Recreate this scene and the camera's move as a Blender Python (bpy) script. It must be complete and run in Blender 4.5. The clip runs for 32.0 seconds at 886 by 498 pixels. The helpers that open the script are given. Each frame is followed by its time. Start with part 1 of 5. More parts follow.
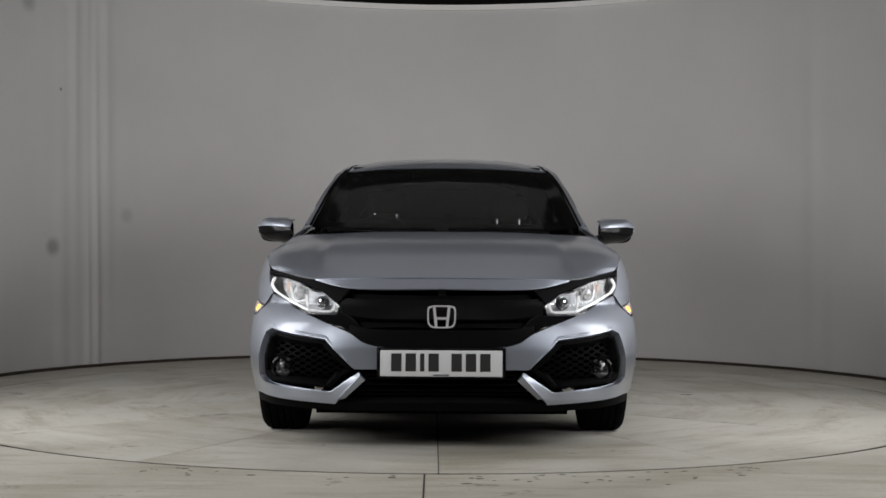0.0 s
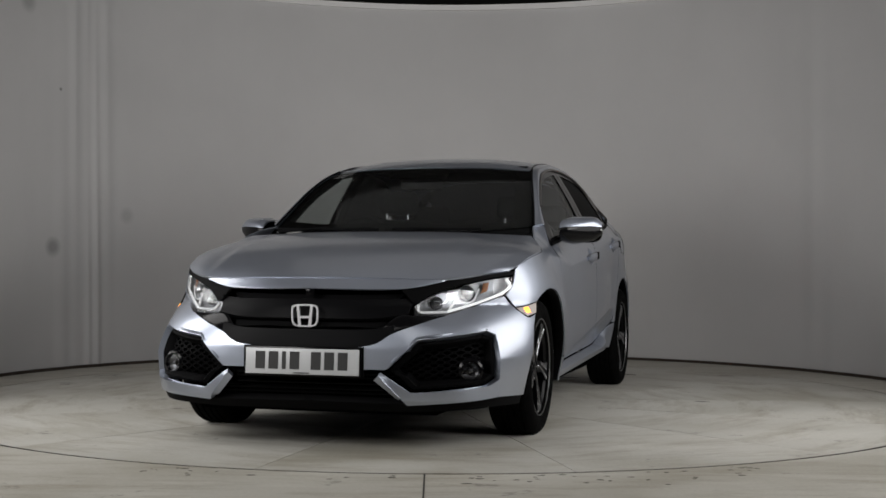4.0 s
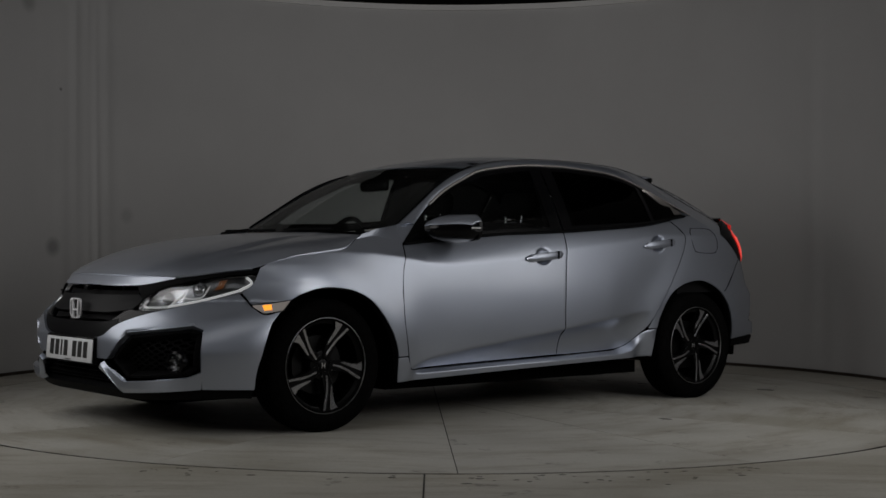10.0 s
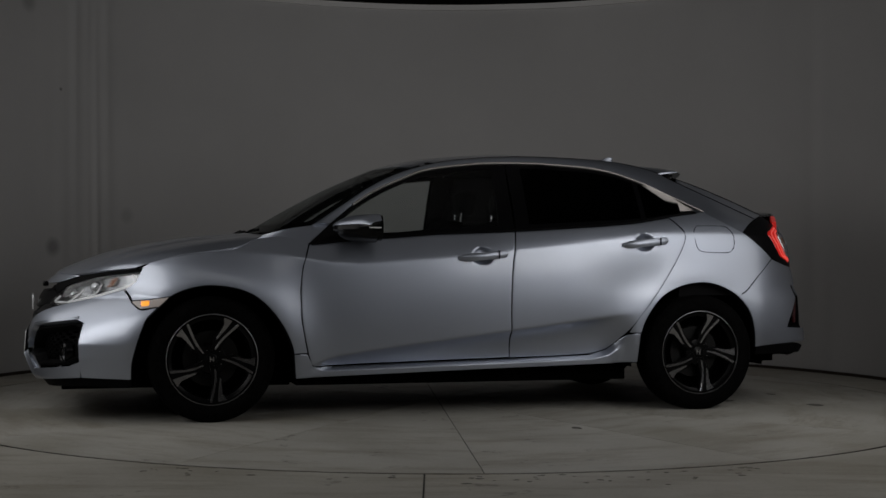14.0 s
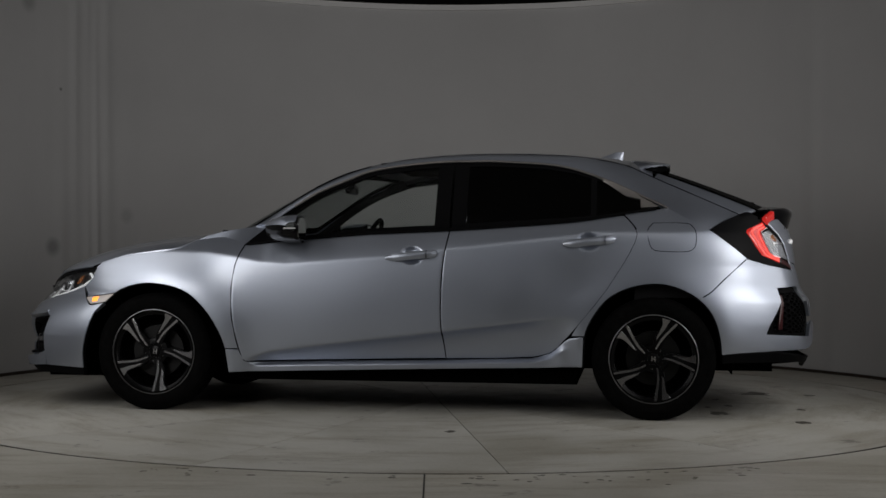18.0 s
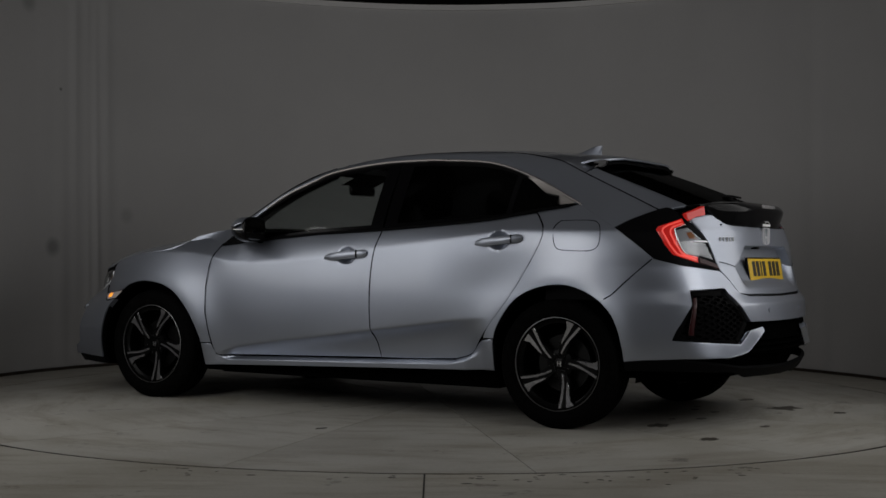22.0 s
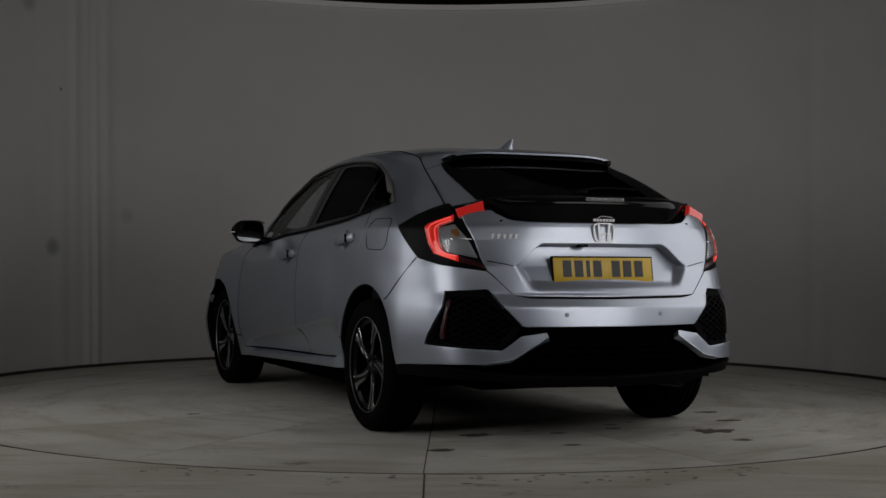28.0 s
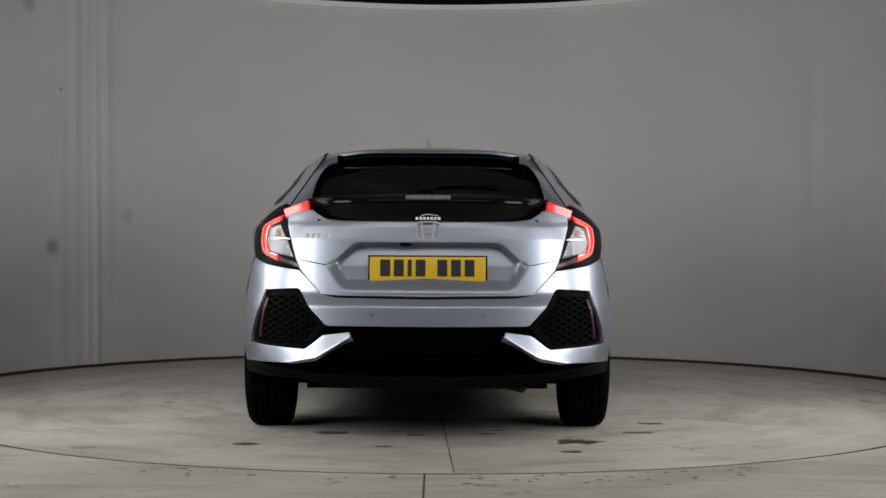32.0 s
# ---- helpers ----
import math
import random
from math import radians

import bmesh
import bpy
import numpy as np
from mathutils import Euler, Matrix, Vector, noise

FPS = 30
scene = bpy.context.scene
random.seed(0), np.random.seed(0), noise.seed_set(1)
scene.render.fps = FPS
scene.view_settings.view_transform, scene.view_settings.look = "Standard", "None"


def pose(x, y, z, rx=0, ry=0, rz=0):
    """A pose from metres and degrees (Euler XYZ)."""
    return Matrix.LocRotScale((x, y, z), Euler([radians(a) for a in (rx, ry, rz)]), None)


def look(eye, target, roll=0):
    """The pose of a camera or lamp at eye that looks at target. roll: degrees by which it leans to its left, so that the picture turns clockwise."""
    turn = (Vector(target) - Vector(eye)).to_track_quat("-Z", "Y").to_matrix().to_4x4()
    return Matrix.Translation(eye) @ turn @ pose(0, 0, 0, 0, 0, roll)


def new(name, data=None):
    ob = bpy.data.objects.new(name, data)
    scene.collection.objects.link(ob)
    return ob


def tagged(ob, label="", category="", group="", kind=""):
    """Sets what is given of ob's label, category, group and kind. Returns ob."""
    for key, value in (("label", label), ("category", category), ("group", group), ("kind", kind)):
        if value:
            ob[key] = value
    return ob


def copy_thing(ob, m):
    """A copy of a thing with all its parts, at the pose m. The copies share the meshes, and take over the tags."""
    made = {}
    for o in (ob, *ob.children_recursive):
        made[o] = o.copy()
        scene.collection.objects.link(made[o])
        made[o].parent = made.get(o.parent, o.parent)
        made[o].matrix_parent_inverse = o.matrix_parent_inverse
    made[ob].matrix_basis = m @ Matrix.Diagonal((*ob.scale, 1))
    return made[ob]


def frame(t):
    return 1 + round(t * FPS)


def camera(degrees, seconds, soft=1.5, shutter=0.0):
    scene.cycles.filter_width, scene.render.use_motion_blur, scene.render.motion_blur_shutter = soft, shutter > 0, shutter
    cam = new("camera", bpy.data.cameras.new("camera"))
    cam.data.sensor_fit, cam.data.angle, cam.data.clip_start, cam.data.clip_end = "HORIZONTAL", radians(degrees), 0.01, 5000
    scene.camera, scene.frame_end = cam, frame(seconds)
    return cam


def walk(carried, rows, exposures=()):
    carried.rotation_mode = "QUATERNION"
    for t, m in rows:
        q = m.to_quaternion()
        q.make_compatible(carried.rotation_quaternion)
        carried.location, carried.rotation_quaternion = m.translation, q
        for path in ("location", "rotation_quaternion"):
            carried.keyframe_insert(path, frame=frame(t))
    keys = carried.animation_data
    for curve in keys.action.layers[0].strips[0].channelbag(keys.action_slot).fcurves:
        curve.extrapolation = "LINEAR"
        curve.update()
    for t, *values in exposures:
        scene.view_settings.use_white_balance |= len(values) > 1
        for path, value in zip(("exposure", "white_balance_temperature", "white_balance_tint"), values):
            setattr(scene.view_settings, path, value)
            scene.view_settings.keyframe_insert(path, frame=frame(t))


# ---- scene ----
EXPOSURE = [(0, -0.06), (3.3, -0.04), (4.5, -0.45), (5.5, -0.74), (7, -1.12), (8, -0.94), (9, -1.1), (10, -1.7), (11, -2.02), (13, -2.08), (14.5, -2.03), (17, -1.7), (19, -1.35), (20, -1.36), (21, -1.75), (23, -1.95), (25, -1.82), (28, -1.75), (29, -1.22), (30, -0.72), (31, -0.45), (32, -0.28)]
cam = camera(36.24, 32.0, soft=1.6)
walk(cam, [(t, pose(0.0, -8.102, 0.834, 90.406, 0.0, -0.237) @ pose(0, 0, 0, 0, 0, 0.289)) for t in (0.0, 32.0)],
     exposures=EXPOSURE)

# ---------------------------------------------------------------- light
world = bpy.data.worlds.new("world")
scene.world = world
world.use_nodes = True
world.node_tree.nodes["Background"].inputs[0].default_value = (0.02, 0.02, 0.021, 1)
world.node_tree.nodes["Background"].inputs[1].default_value = 1.0


def area_lamp(name, eye, target, sx, sy, watts, colour=(1.0, 0.985, 0.975)):
    lamp = bpy.data.lights.new(name, "AREA")
    lamp.shape, lamp.size, lamp.size_y, lamp.energy, lamp.color = "RECTANGLE", sx, sy, watts, colour
    ob = new(name, lamp)
    ob.matrix_world = look(eye, target)
    return ob


# two weak unseen fills, added above and in front to even the light
area_lamp("overhead_fill", (0, -0.6, 3.33), (0, -0.6, 0), 2.8, 4.0, 6)
area_lamp("camera_lamp_centre", (0, -4.7, 2.75), (0, 0, 0.7), 2.8, 0.8, 16)
for side, name in ((-1, "left"), (1, "right")):
    area_lamp("light_panel_" + name, (side * 2.46, -1.5, 1.6), (0, -0.1, 1.2), 1.65, 1.8, 40)
    area_lamp("camera_lamp_" + name, (side * 3.0, -4.0, 1.85), (0, 0, 0.9), 1.6, 1.4, 78)

# ---------------------------------------------------------------- materials
def material(name, base, rough=0.5, metal=0.0, spec=0.5, coat=0.0, emit=None, power=0.0):
    m = bpy.data.materials.new(name)
    m.use_nodes = True
    b = m.node_tree.nodes["Principled BSDF"]
    b.inputs["Base Color"].default_value = (*base, 1)
    b.inputs["Roughness"].default_value = rough
    b.inputs["Metallic"].default_value = metal
    b.inputs["Specular IOR Level"].default_value = spec
    b.inputs["Coat Weight"].default_value = coat
    b.inputs["Coat Roughness"].default_value = 0.04
    if emit:
        b.inputs["Emission Color"].default_value = (*emit, 1)
        b.inputs["Emission Strength"].default_value = power
    return m


def link(m, a, b):
    m.node_tree.links.new(a, b)


def node(m, kind, **values):
    n = m.node_tree.nodes.new(kind)
    for key, value in values.items():
        n.inputs[key].default_value = value
    return n


def coords(m, scale=(1, 1, 1)):
    c = node(m, "ShaderNodeTexCoord")
    k = node(m, "ShaderNodeMapping", Scale=scale)
    link(m, c.outputs["Object"], k.inputs["Vector"])
    return k.outputs["Vector"]


def ramp(m, fac, stops):
    r = node(m, "ShaderNodeValToRGB")
    link(m, fac, r.inputs["Fac"])
    while len(r.color_ramp.elements) < len(stops):
        r.color_ramp.elements.new(0.5)
    for e, (p, v) in zip(r.color_ramp.elements, stops):
        e.position, e.color = p, (*(v if isinstance(v, tuple) else (v, v, v)), 1)
    return r.outputs["Color"]


def noise_tex(m, vec, scale, detail=4.0, rough=0.55):
    n = node(m, "ShaderNodeTexNoise", Scale=scale, Detail=detail, Roughness=rough)
    link(m, vec, n.inputs["Vector"])
    return n.outputs["Fac"]


def mix(m, fac, a, b, blend="MIX"):
    n = node(m, "ShaderNodeMix")
    n.data_type, n.blend_type = "RGBA", blend
    for value, i in ((fac, 0), (a, 6), (b, 7)):
        if hasattr(value, "links"):
            link(m, value, n.inputs[i])
        else:
            n.inputs[i].default_value = value
    return n.outputs[2]


def bump(m, height, strength, distance=0.002):
    n = node(m, "ShaderNodeBump", Strength=strength, Distance=distance)
    link(m, height, n.inputs["Height"])
    link(m, n.outputs["Normal"], m.node_tree.nodes["Principled BSDF"].inputs["Normal"])


def bsdf(m):
    return m.node_tree.nodes["Principled BSDF"]


def paint_material():
    m = material("silver_paint", (0.45, 0.48, 0.55), 0.4, 0.92, 0.5, 1.0)
    v = coords(m)
    fleck = noise_tex(m, v, 900.0, 1.0)
    dust = noise_tex(m, v, 3.0, 6.0)
    c = mix(m, fleck, (0.315, 0.342, 0.402, 1), (0.425, 0.462, 0.54, 1))
    link(m, c, bsdf(m).inputs["Base Color"])
    link(m, ramp(m, dust, [(0.3, 0.37), (0.7, 0.44)]), bsdf(m).inputs["Roughness"])
    bump(m, fleck, 0.03, 0.0004)
    bsdf(m).inputs["Coat Roughness"].default_value = 0.16
    return m


def floor_material(name, base, grain, dark):
    """Worn, stained pale concrete: broad stains, fine grain, scuffs and dark tyre spots."""
    m = material(name, base, 0.6)
    v = coords(m)
    off = node(m, "ShaderNodeVectorMath")
    link(m, v, off.inputs[0])
    rnd = node(m, "ShaderNodeObjectInfo")
    shift = node(m, "ShaderNodeVectorMath")
    shift.operation = "SCALE"
    shift.inputs[0].default_value = (40.0, 23.0, 0.0)
    link(m, rnd.outputs["Random"], shift.inputs["Scale"])
    link(m, shift.outputs[0], off.inputs[1])
    v = off.outputs[0]
    broad = noise_tex(m, v, 0.9, 6.0, 0.6)
    fine = noise_tex(m, v, 60.0, 5.0, 0.6)
    streak_map = node(m, "ShaderNodeMapping", Scale=(*grain, 1), Rotation=(0, 0, 0.12))
    link(m, v, streak_map.inputs["Vector"])
    streak = noise_tex(m, streak_map.outputs["Vector"], 3.0, 9.0, 0.72)
    spots = noise_tex(m, v, 3.2, 10.0, 0.78)
    b = tuple(base)
    lo = tuple(x * k for x, k in zip(base, (0.74, 0.72, 0.66)))
    c = ramp(m, broad, [(0.36, lo), (0.5, b), (0.64, tuple(x * 1.12 for x in base))])
    c = mix(m, ramp(m, streak, [(0.48, 0.0), (0.55, 0.25), (0.65, 0.6)]), c, (base[0] * 0.42, base[1] * 0.35, base[2] * 0.24, 1))
    wipe_map = node(m, "ShaderNodeMapping", Scale=(*grain, 1), Rotation=(0, 0, -0.1))
    link(m, v, wipe_map.inputs["Vector"])
    wipe = noise_tex(m, wipe_map.outputs["Vector"], 2.2, 9.0, 0.74)
    c = mix(m, ramp(m, wipe, [(0.55, 0.0), (0.66, 0.5)]), c, (base[0] * 1.25, base[1] * 1.27, base[2] * 1.3, 1))
    c = mix(m, ramp(m, spots, [(0.595, 0.0), (0.65, dark)]), c, (0.07, 0.06, 0.05, 1))
    c = mix(m, 0.22, c, ramp(m, fine, [(0.3, tuple(x * 0.6 for x in base)), (0.7, tuple(x * 1.2 for x in base))]))
    link(m, c, bsdf(m).inputs["Base Color"])
    link(m, ramp(m, broad, [(0.3, 0.45), (0.7, 0.68)]), bsdf(m).inputs["Roughness"])
    bump(m, fine, 0.2, 0.002)
    return m


SMUDGES = (((-2.812, 1.815, 0.906), 0.085, 0.55), ((-2.411, 2.419, 1.155), 0.075, 0.25), ((-2.782, 1.872, 2.068), 0.018, 0.8), ((-2.924, 1.571, 2.668), 0.1, 0.4))


def wall_material():
    """Stretched matt backdrop cloth, slightly mottled."""
    m = material("backdrop_cloth", (0.45, 0.44, 0.44), 0.85, spec=0.2)
    v = coords(m)
    big = noise_tex(m, v, 0.8, 5.0)
    fine = noise_tex(m, v, 220.0, 3.0)
    c = ramp(m, big, [(0.3, (0.49, 0.484, 0.482)), (0.7, (0.55, 0.543, 0.54))])
    c = mix(m, 0.12, c, ramp(m, fine, [(0.3, 0.38), (0.7, 0.63)]))
    streak_map = node(m, "ShaderNodeMapping", Scale=(1.0, 1.0, 0.06))
    link(m, v, streak_map.inputs["Vector"])
    streak = noise_tex(m, streak_map.outputs["Vector"], 6.0, 5.0, 0.6)
    c = mix(m, ramp(m, streak, [(0.56, 0.0), (0.8, 0.06)]), c, (0.6, 0.594, 0.59, 1))
    c = mix(m, ramp(m, streak, [(0.2, 0.07), (0.42, 0.0)]), c, (0.42, 0.412, 0.405, 1))
    # two soft round smudges and a small tear
    for place, size, deep in SMUDGES:
        d = node(m, "ShaderNodeVectorMath")
        d.operation = "DISTANCE"
        link(m, v, d.inputs[0])
        d.inputs[1].default_value = place
        c = mix(m, ramp(m, d.outputs["Value"], [(size * 0.35, deep), (size, 0.0)]), c, (0.12, 0.118, 0.115, 1))
    link(m, c, bsdf(m).inputs["Base Color"])
    bump(m, fine, 0.1, 0.001)
    return m


def glass_material(name, tint, gloss=0.02, mirror=0.9, base=0.03):
    """Tinted glazing: sees through by its tint, mirrors by the angle."""
    m = bpy.data.materials.new(name)
    m.use_nodes = True
    t = m.node_tree
    t.nodes.remove(t.nodes["Principled BSDF"])
    out = t.nodes["Material Output"]
    see = node(m, "ShaderNodeBsdfTransparent", Color=(*tint, 1))
    shine = node(m, "ShaderNodeBsdfGlossy", Roughness=gloss)
    side = node(m, "ShaderNodeLayerWeight", Blend=0.5)
    steep = node(m, "ShaderNodeMath")
    steep.operation = "POWER"
    link(m, side.outputs["Facing"], steep.inputs[0])
    steep.inputs[1].default_value = 4.5
    grow = node(m, "ShaderNodeMath")
    grow.operation = "MULTIPLY_ADD"
    link(m, steep.outputs[0], grow.inputs[0])
    grow.inputs[1].default_value, grow.inputs[2].default_value = mirror, base
    mx = node(m, "ShaderNodeMixShader")
    link(m, grow.outputs[0], mx.inputs[0])
    link(m, see.outputs[0], mx.inputs[1])
    link(m, shine.outputs[0], mx.inputs[2])
    link(m, mx.outputs[0], out.inputs["Surface"])
    return m


def rubber_material():
    m = material("tyre_rubber", (0.003, 0.003, 0.003), 0.85, spec=0.02)
    g = noise_tex(m, coords(m), 40.0, 5.0)
    link(m, ramp(m, g, [(0.3, 0.0012), (0.75, 0.0045)]), bsdf(m).inputs["Base Color"])
    link(m, ramp(m, g, [(0.3, 0.65), (0.7, 0.9)]), bsdf(m).inputs["Roughness"])
    bump(m, g, 0.3, 0.002)
    return m


def plastic_material(name, base, rough):
    m = material(name, base, rough, spec=0.05)
    g = noise_tex(m, coords(m), 400.0, 3.0)
    bump(m, g, 0.15, 0.0008)
    return m


PAINT = paint_material()
SATIN = material("satin_black", (0.003, 0.003, 0.0035), 0.4, spec=0.06)
BADGE = material("bright_badge", (0.72, 0.72, 0.74), 0.35, 0.55)
GLOSS = material("gloss_black", (0.003, 0.003, 0.0035), 0.13, spec=0.16)
TRIM = plastic_material("black_plastic", (0.0022, 0.0022, 0.0025), 0.65)
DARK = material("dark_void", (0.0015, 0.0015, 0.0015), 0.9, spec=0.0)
CABIN = plastic_material("cabin_cloth", (0.01, 0.01, 0.0105), 0.85)
CHROME = material("chrome", (0.8, 0.8, 0.82), 0.22, 1.0)
DULLCHROME = material("satin_chrome", (0.25, 0.235, 0.225), 0.42, 1.0)
RUBBER = rubber_material()
ALLOY = material("machined_alloy", (0.5, 0.5, 0.52), 0.21, 1.0)
RIMBLACK = material("black_rim_lacquer", (0.002, 0.002, 0.0022), 0.3, spec=0.12)
STEEL = material("brake_steel", (0.02, 0.02, 0.02), 0.5, 1.0)
GLASS = glass_material("window_glass", (0.91, 0.925, 0.92), mirror=0.35, base=0.02)
SCREEN = glass_material("screen_glass", (0.72, 0.74, 0.735), mirror=0.3, base=0.03)
PRIVACY = glass_material("privacy_glass", (0.12, 0.124, 0.128), mirror=0.1, base=0.012)
LENS = glass_material("clear_lens", (0.93, 0.94, 0.95))
DRL = material("daylight_strip", (0.9, 0.9, 0.9), 0.3, emit=(1.0, 0.98, 0.95), power=0.85)
DRLSOFT = material("light_guide", (0.8, 0.8, 0.8), 0.25, emit=(1.0, 0.98, 0.96), power=0.24)
AMBER = material("amber_lens", (0.8, 0.3, 0.05), 0.2, emit=(1.0, 0.34, 0.03), power=3.8)
AMBERDULL = material("amber_bulb", (0.28, 0.10, 0.03), 0.25)
TAILLIT = material("lit_tail_guide", (0.7, 0.05, 0.03), 0.3, emit=(1.0, 0.085, 0.07), power=2.6)
TAILRED = material("red_lens", (0.35, 0.012, 0.012), 0.12, coat=0.5, emit=(1.0, 0.04, 0.03), power=0.75)
REDREFLEX = material("red_reflex", (0.03, 0.0015, 0.003), 0.3)
WHITEPLATE = material("white_plate", (0.5, 0.51, 0.52), 0.35)
YELLOWPLATE = material("yellow_plate", (0.62, 0.40, 0.015), 0.35)
BULB = material("dim_bulb", (0.12, 0.12, 0.125), 0.5)
LETTER = material("bright_letter", (0.75, 0.75, 0.76), 0.45, 0.2)
INK = material("black_ink", (0.012, 0.012, 0.012), 0.5)
WHITE = material("white_print", (0.8, 0.8, 0.8), 0.4)
CLOTH = wall_material()
LAMPPALE = material("pale_reflector", (0.36, 0.36, 0.37), 0.4, 0.4)
LAMPGREY = material("dim_reflector", (0.45, 0.45, 0.46), 0.2, 0.9)
FOGGREY = material("fog_reflector", (0.1, 0.1, 0.105), 0.25, 0.8)
FLOOR = floor_material("booth_concrete", (0.41, 0.394, 0.347), (0.4, 1.7), 0.8)
TABLE = floor_material("turntable_deck", (0.435, 0.424, 0.384), (1.7, 0.4), 0.9)
GAPMAT = material("gap_dark", (0.03, 0.028, 0.025), 0.9)
SKIRT = plastic_material("dark_skirt", (0.055, 0.045, 0.038), 0.9)
OUTER = material("dark_outer_wall", (0.05, 0.05, 0.05), 0.9)
CEILING = material("grey_ceiling", (0.09, 0.086, 0.083), 0.9)
STAIN = material("oil_stain", (0.07, 0.062, 0.05), 0.5)


# ---------------------------------------------------------------- mesh tools
def mesh_object(name, verts, faces, mat, parent=None, label="", smooth=True, angle=35.0):
    me = bpy.data.meshes.new(name)
    me.from_pydata([tuple(v) for v in verts], [], faces)
    me.materials.append(mat)
    me.polygons.foreach_set("use_smooth", [smooth] * len(me.polygons))
    me.validate()
    me.update()
    if smooth:
        me.set_sharp_from_angle(angle=radians(angle))
    ob = new(name, me)
    ob.parent = parent
    return tagged(ob, label) if label else ob


def part(name, bm, mat, parent, label="", smooth=False, angle=35.0):
    """Links a bmesh as one mesh object under a thing or a part."""
    me = bpy.data.meshes.new(name)
    bmesh.ops.recalc_face_normals(bm, faces=bm.faces)
    bm.to_mesh(me)
    bm.free()
    me.materials.append(mat)
    me.polygons.foreach_set("use_smooth", [smooth] * len(me.polygons))
    if smooth:
        me.set_sharp_from_angle(angle=radians(angle))
    ob = new(name, me)
    ob.parent = parent
    return tagged(ob, label) if label else ob


def box(bm, centre, size, turn=None, bevel=0.0, seg=2):
    m = Matrix.Translation(centre) @ (turn or Matrix.Identity(4)) @ Matrix.Diagonal((*size, 1))
    made = bmesh.ops.create_cube(bm, size=1.0, matrix=m)
    if bevel:
        edges = list({e for v in made["verts"] for e in v.link_edges})
        bmesh.ops.bevel(bm, geom=edges, offset=bevel, segments=seg, affect="EDGES", profile=0.5)
    return bm


def tube(bm, a, b, r, r2=None, seg=16):
    a, b = Vector(a), Vector(b)
    d = b - a
    m = Matrix.Translation((a + b) / 2) @ d.to_track_quat("Z", "Y").to_matrix().to_4x4()
    bmesh.ops.create_cone(bm, cap_ends=True, segments=seg, radius1=r, radius2=r if r2 is None else r2, depth=d.length, matrix=m)
    return bm


def lathe(bm, profile, seg=64, m=Matrix.Identity(4), closed=False):
    """Turns a profile of (radius, height) about the z axis."""
    rings = [[bm.verts.new(m @ Vector((r * math.cos(2 * math.pi * k / seg), r * math.sin(2 * math.pi * k / seg), h)))
              for k in range(seg)] for r, h in profile]
    pairs = list(zip(rings, rings[1:])) + ([(rings[-1], rings[0])] if closed else [])
    for a, b in pairs:
        for k in range(seg):
            bm.faces.new((a[k], a[(k + 1) % seg], b[(k + 1) % seg], b[k]))
    return bm


def prism(bm, outline, depth, m=Matrix.Identity(4)):
    """A flat outline of (x, y) given thickness along z."""
    low = [bm.verts.new(m @ Vector((x, y, 0))) for x, y in outline]
    high = [bm.verts.new(m @ Vector((x, y, depth))) for x, y in outline]
    n = len(outline)
    bm.faces.new(low[::-1])
    bm.faces.new(high)
    for k in range(n):
        bm.faces.new((low[k], low[(k + 1) % n], high[(k + 1) % n], high[k]))
    return bm


# ---------------------------------------------------------------- the booth
WALL_C, WALL_R, WALL_H = (0.05, 0.35), 3.22, 2.975
TABLE_R = 2.838


def fold(a, z):
    """The slack of the backdrop cloth: soft upright folds near one end, faint waves elsewhere."""
    d = 0.0
    for centre, width, deep in ((149.0, 0.8, 0.013), (146.7, 0.55, 0.014), (145.3, 0.6, 0.019), (143.4, 0.9, 0.012), (151.5, 1.2, 0.010),
                                (35.0, 2.2, 0.008), (31.0, 1.6, 0.010), (27.5, 1.6, 0.012), (41.5, 3.0, 0.006)):
        lean = centre + (z - 1.5) * 0.25
        d += deep * math.exp(-((a - lean) / width) ** 2) * (0.6 + 0.4 * math.sin(1.3 * z + centre))
    return d + 0.012 * noise.noise((a * 0.09, z * 0.4, 3.0)) + 0.0018 * noise.noise((a * 0.4, z * 0.7, 8.0))


def wall_ring(a, z, extra=0.0):
    r = WALL_R - fold(a, z) + extra
    return (WALL_C[0] + r * math.cos(radians(a)), WALL_C[1] + r * math.sin(radians(a)), z)


def ring_sheet(name, a0, a1, zs, extra, mat, thick, label, n=900):
    verts, faces = [], []
    count = len(zs)
    for k in range(n + 1):
        a = a0 + (a1 - a0) * k / n
        verts += [wall_ring(a, z, extra) for z in zs] + [wall_ring(a, z, extra + thick) for z in zs]
    for k in range(n):
        p, q = 2 * count * k, 2 * count * (k + 1)
        for j in range(count - 1):
            faces.append((p + j, q + j, q + j + 1, p + j + 1))
            faces.append((p + count + j, p + count + j + 1, q + count + j + 1, q + count + j))
        faces.append((p, p + count, q + count, q))
        faces.append((p + count - 1, q + count - 1, q + 2 * count - 1, p + 2 * count - 1))
    return tagged(mesh_object(name, verts, faces, mat), label, kind="structure")


A0, A1 = -30.0, 210.0
ring_sheet("wall_curved", A0, A1, [0.0] + [WALL_H * k / 24 for k in range(1, 25)], 0.0, CLOTH, 0.06,
           "curved pale grey cloth backdrop wall with soft upright folds")
ring_sheet("baseboard", A0, A1, [0.0, 0.022], -0.012, SKIRT, 0.010, "thin dark skirting strip at the foot of the backdrop", 300)
ring_sheet("trim", A0, A1, [WALL_H, WALL_H + 0.045], -0.03, material("pale_rail", (0.72, 0.71, 0.7), 0.5), 0.09,
           "pale rail along the top edge of the backdrop", 300)

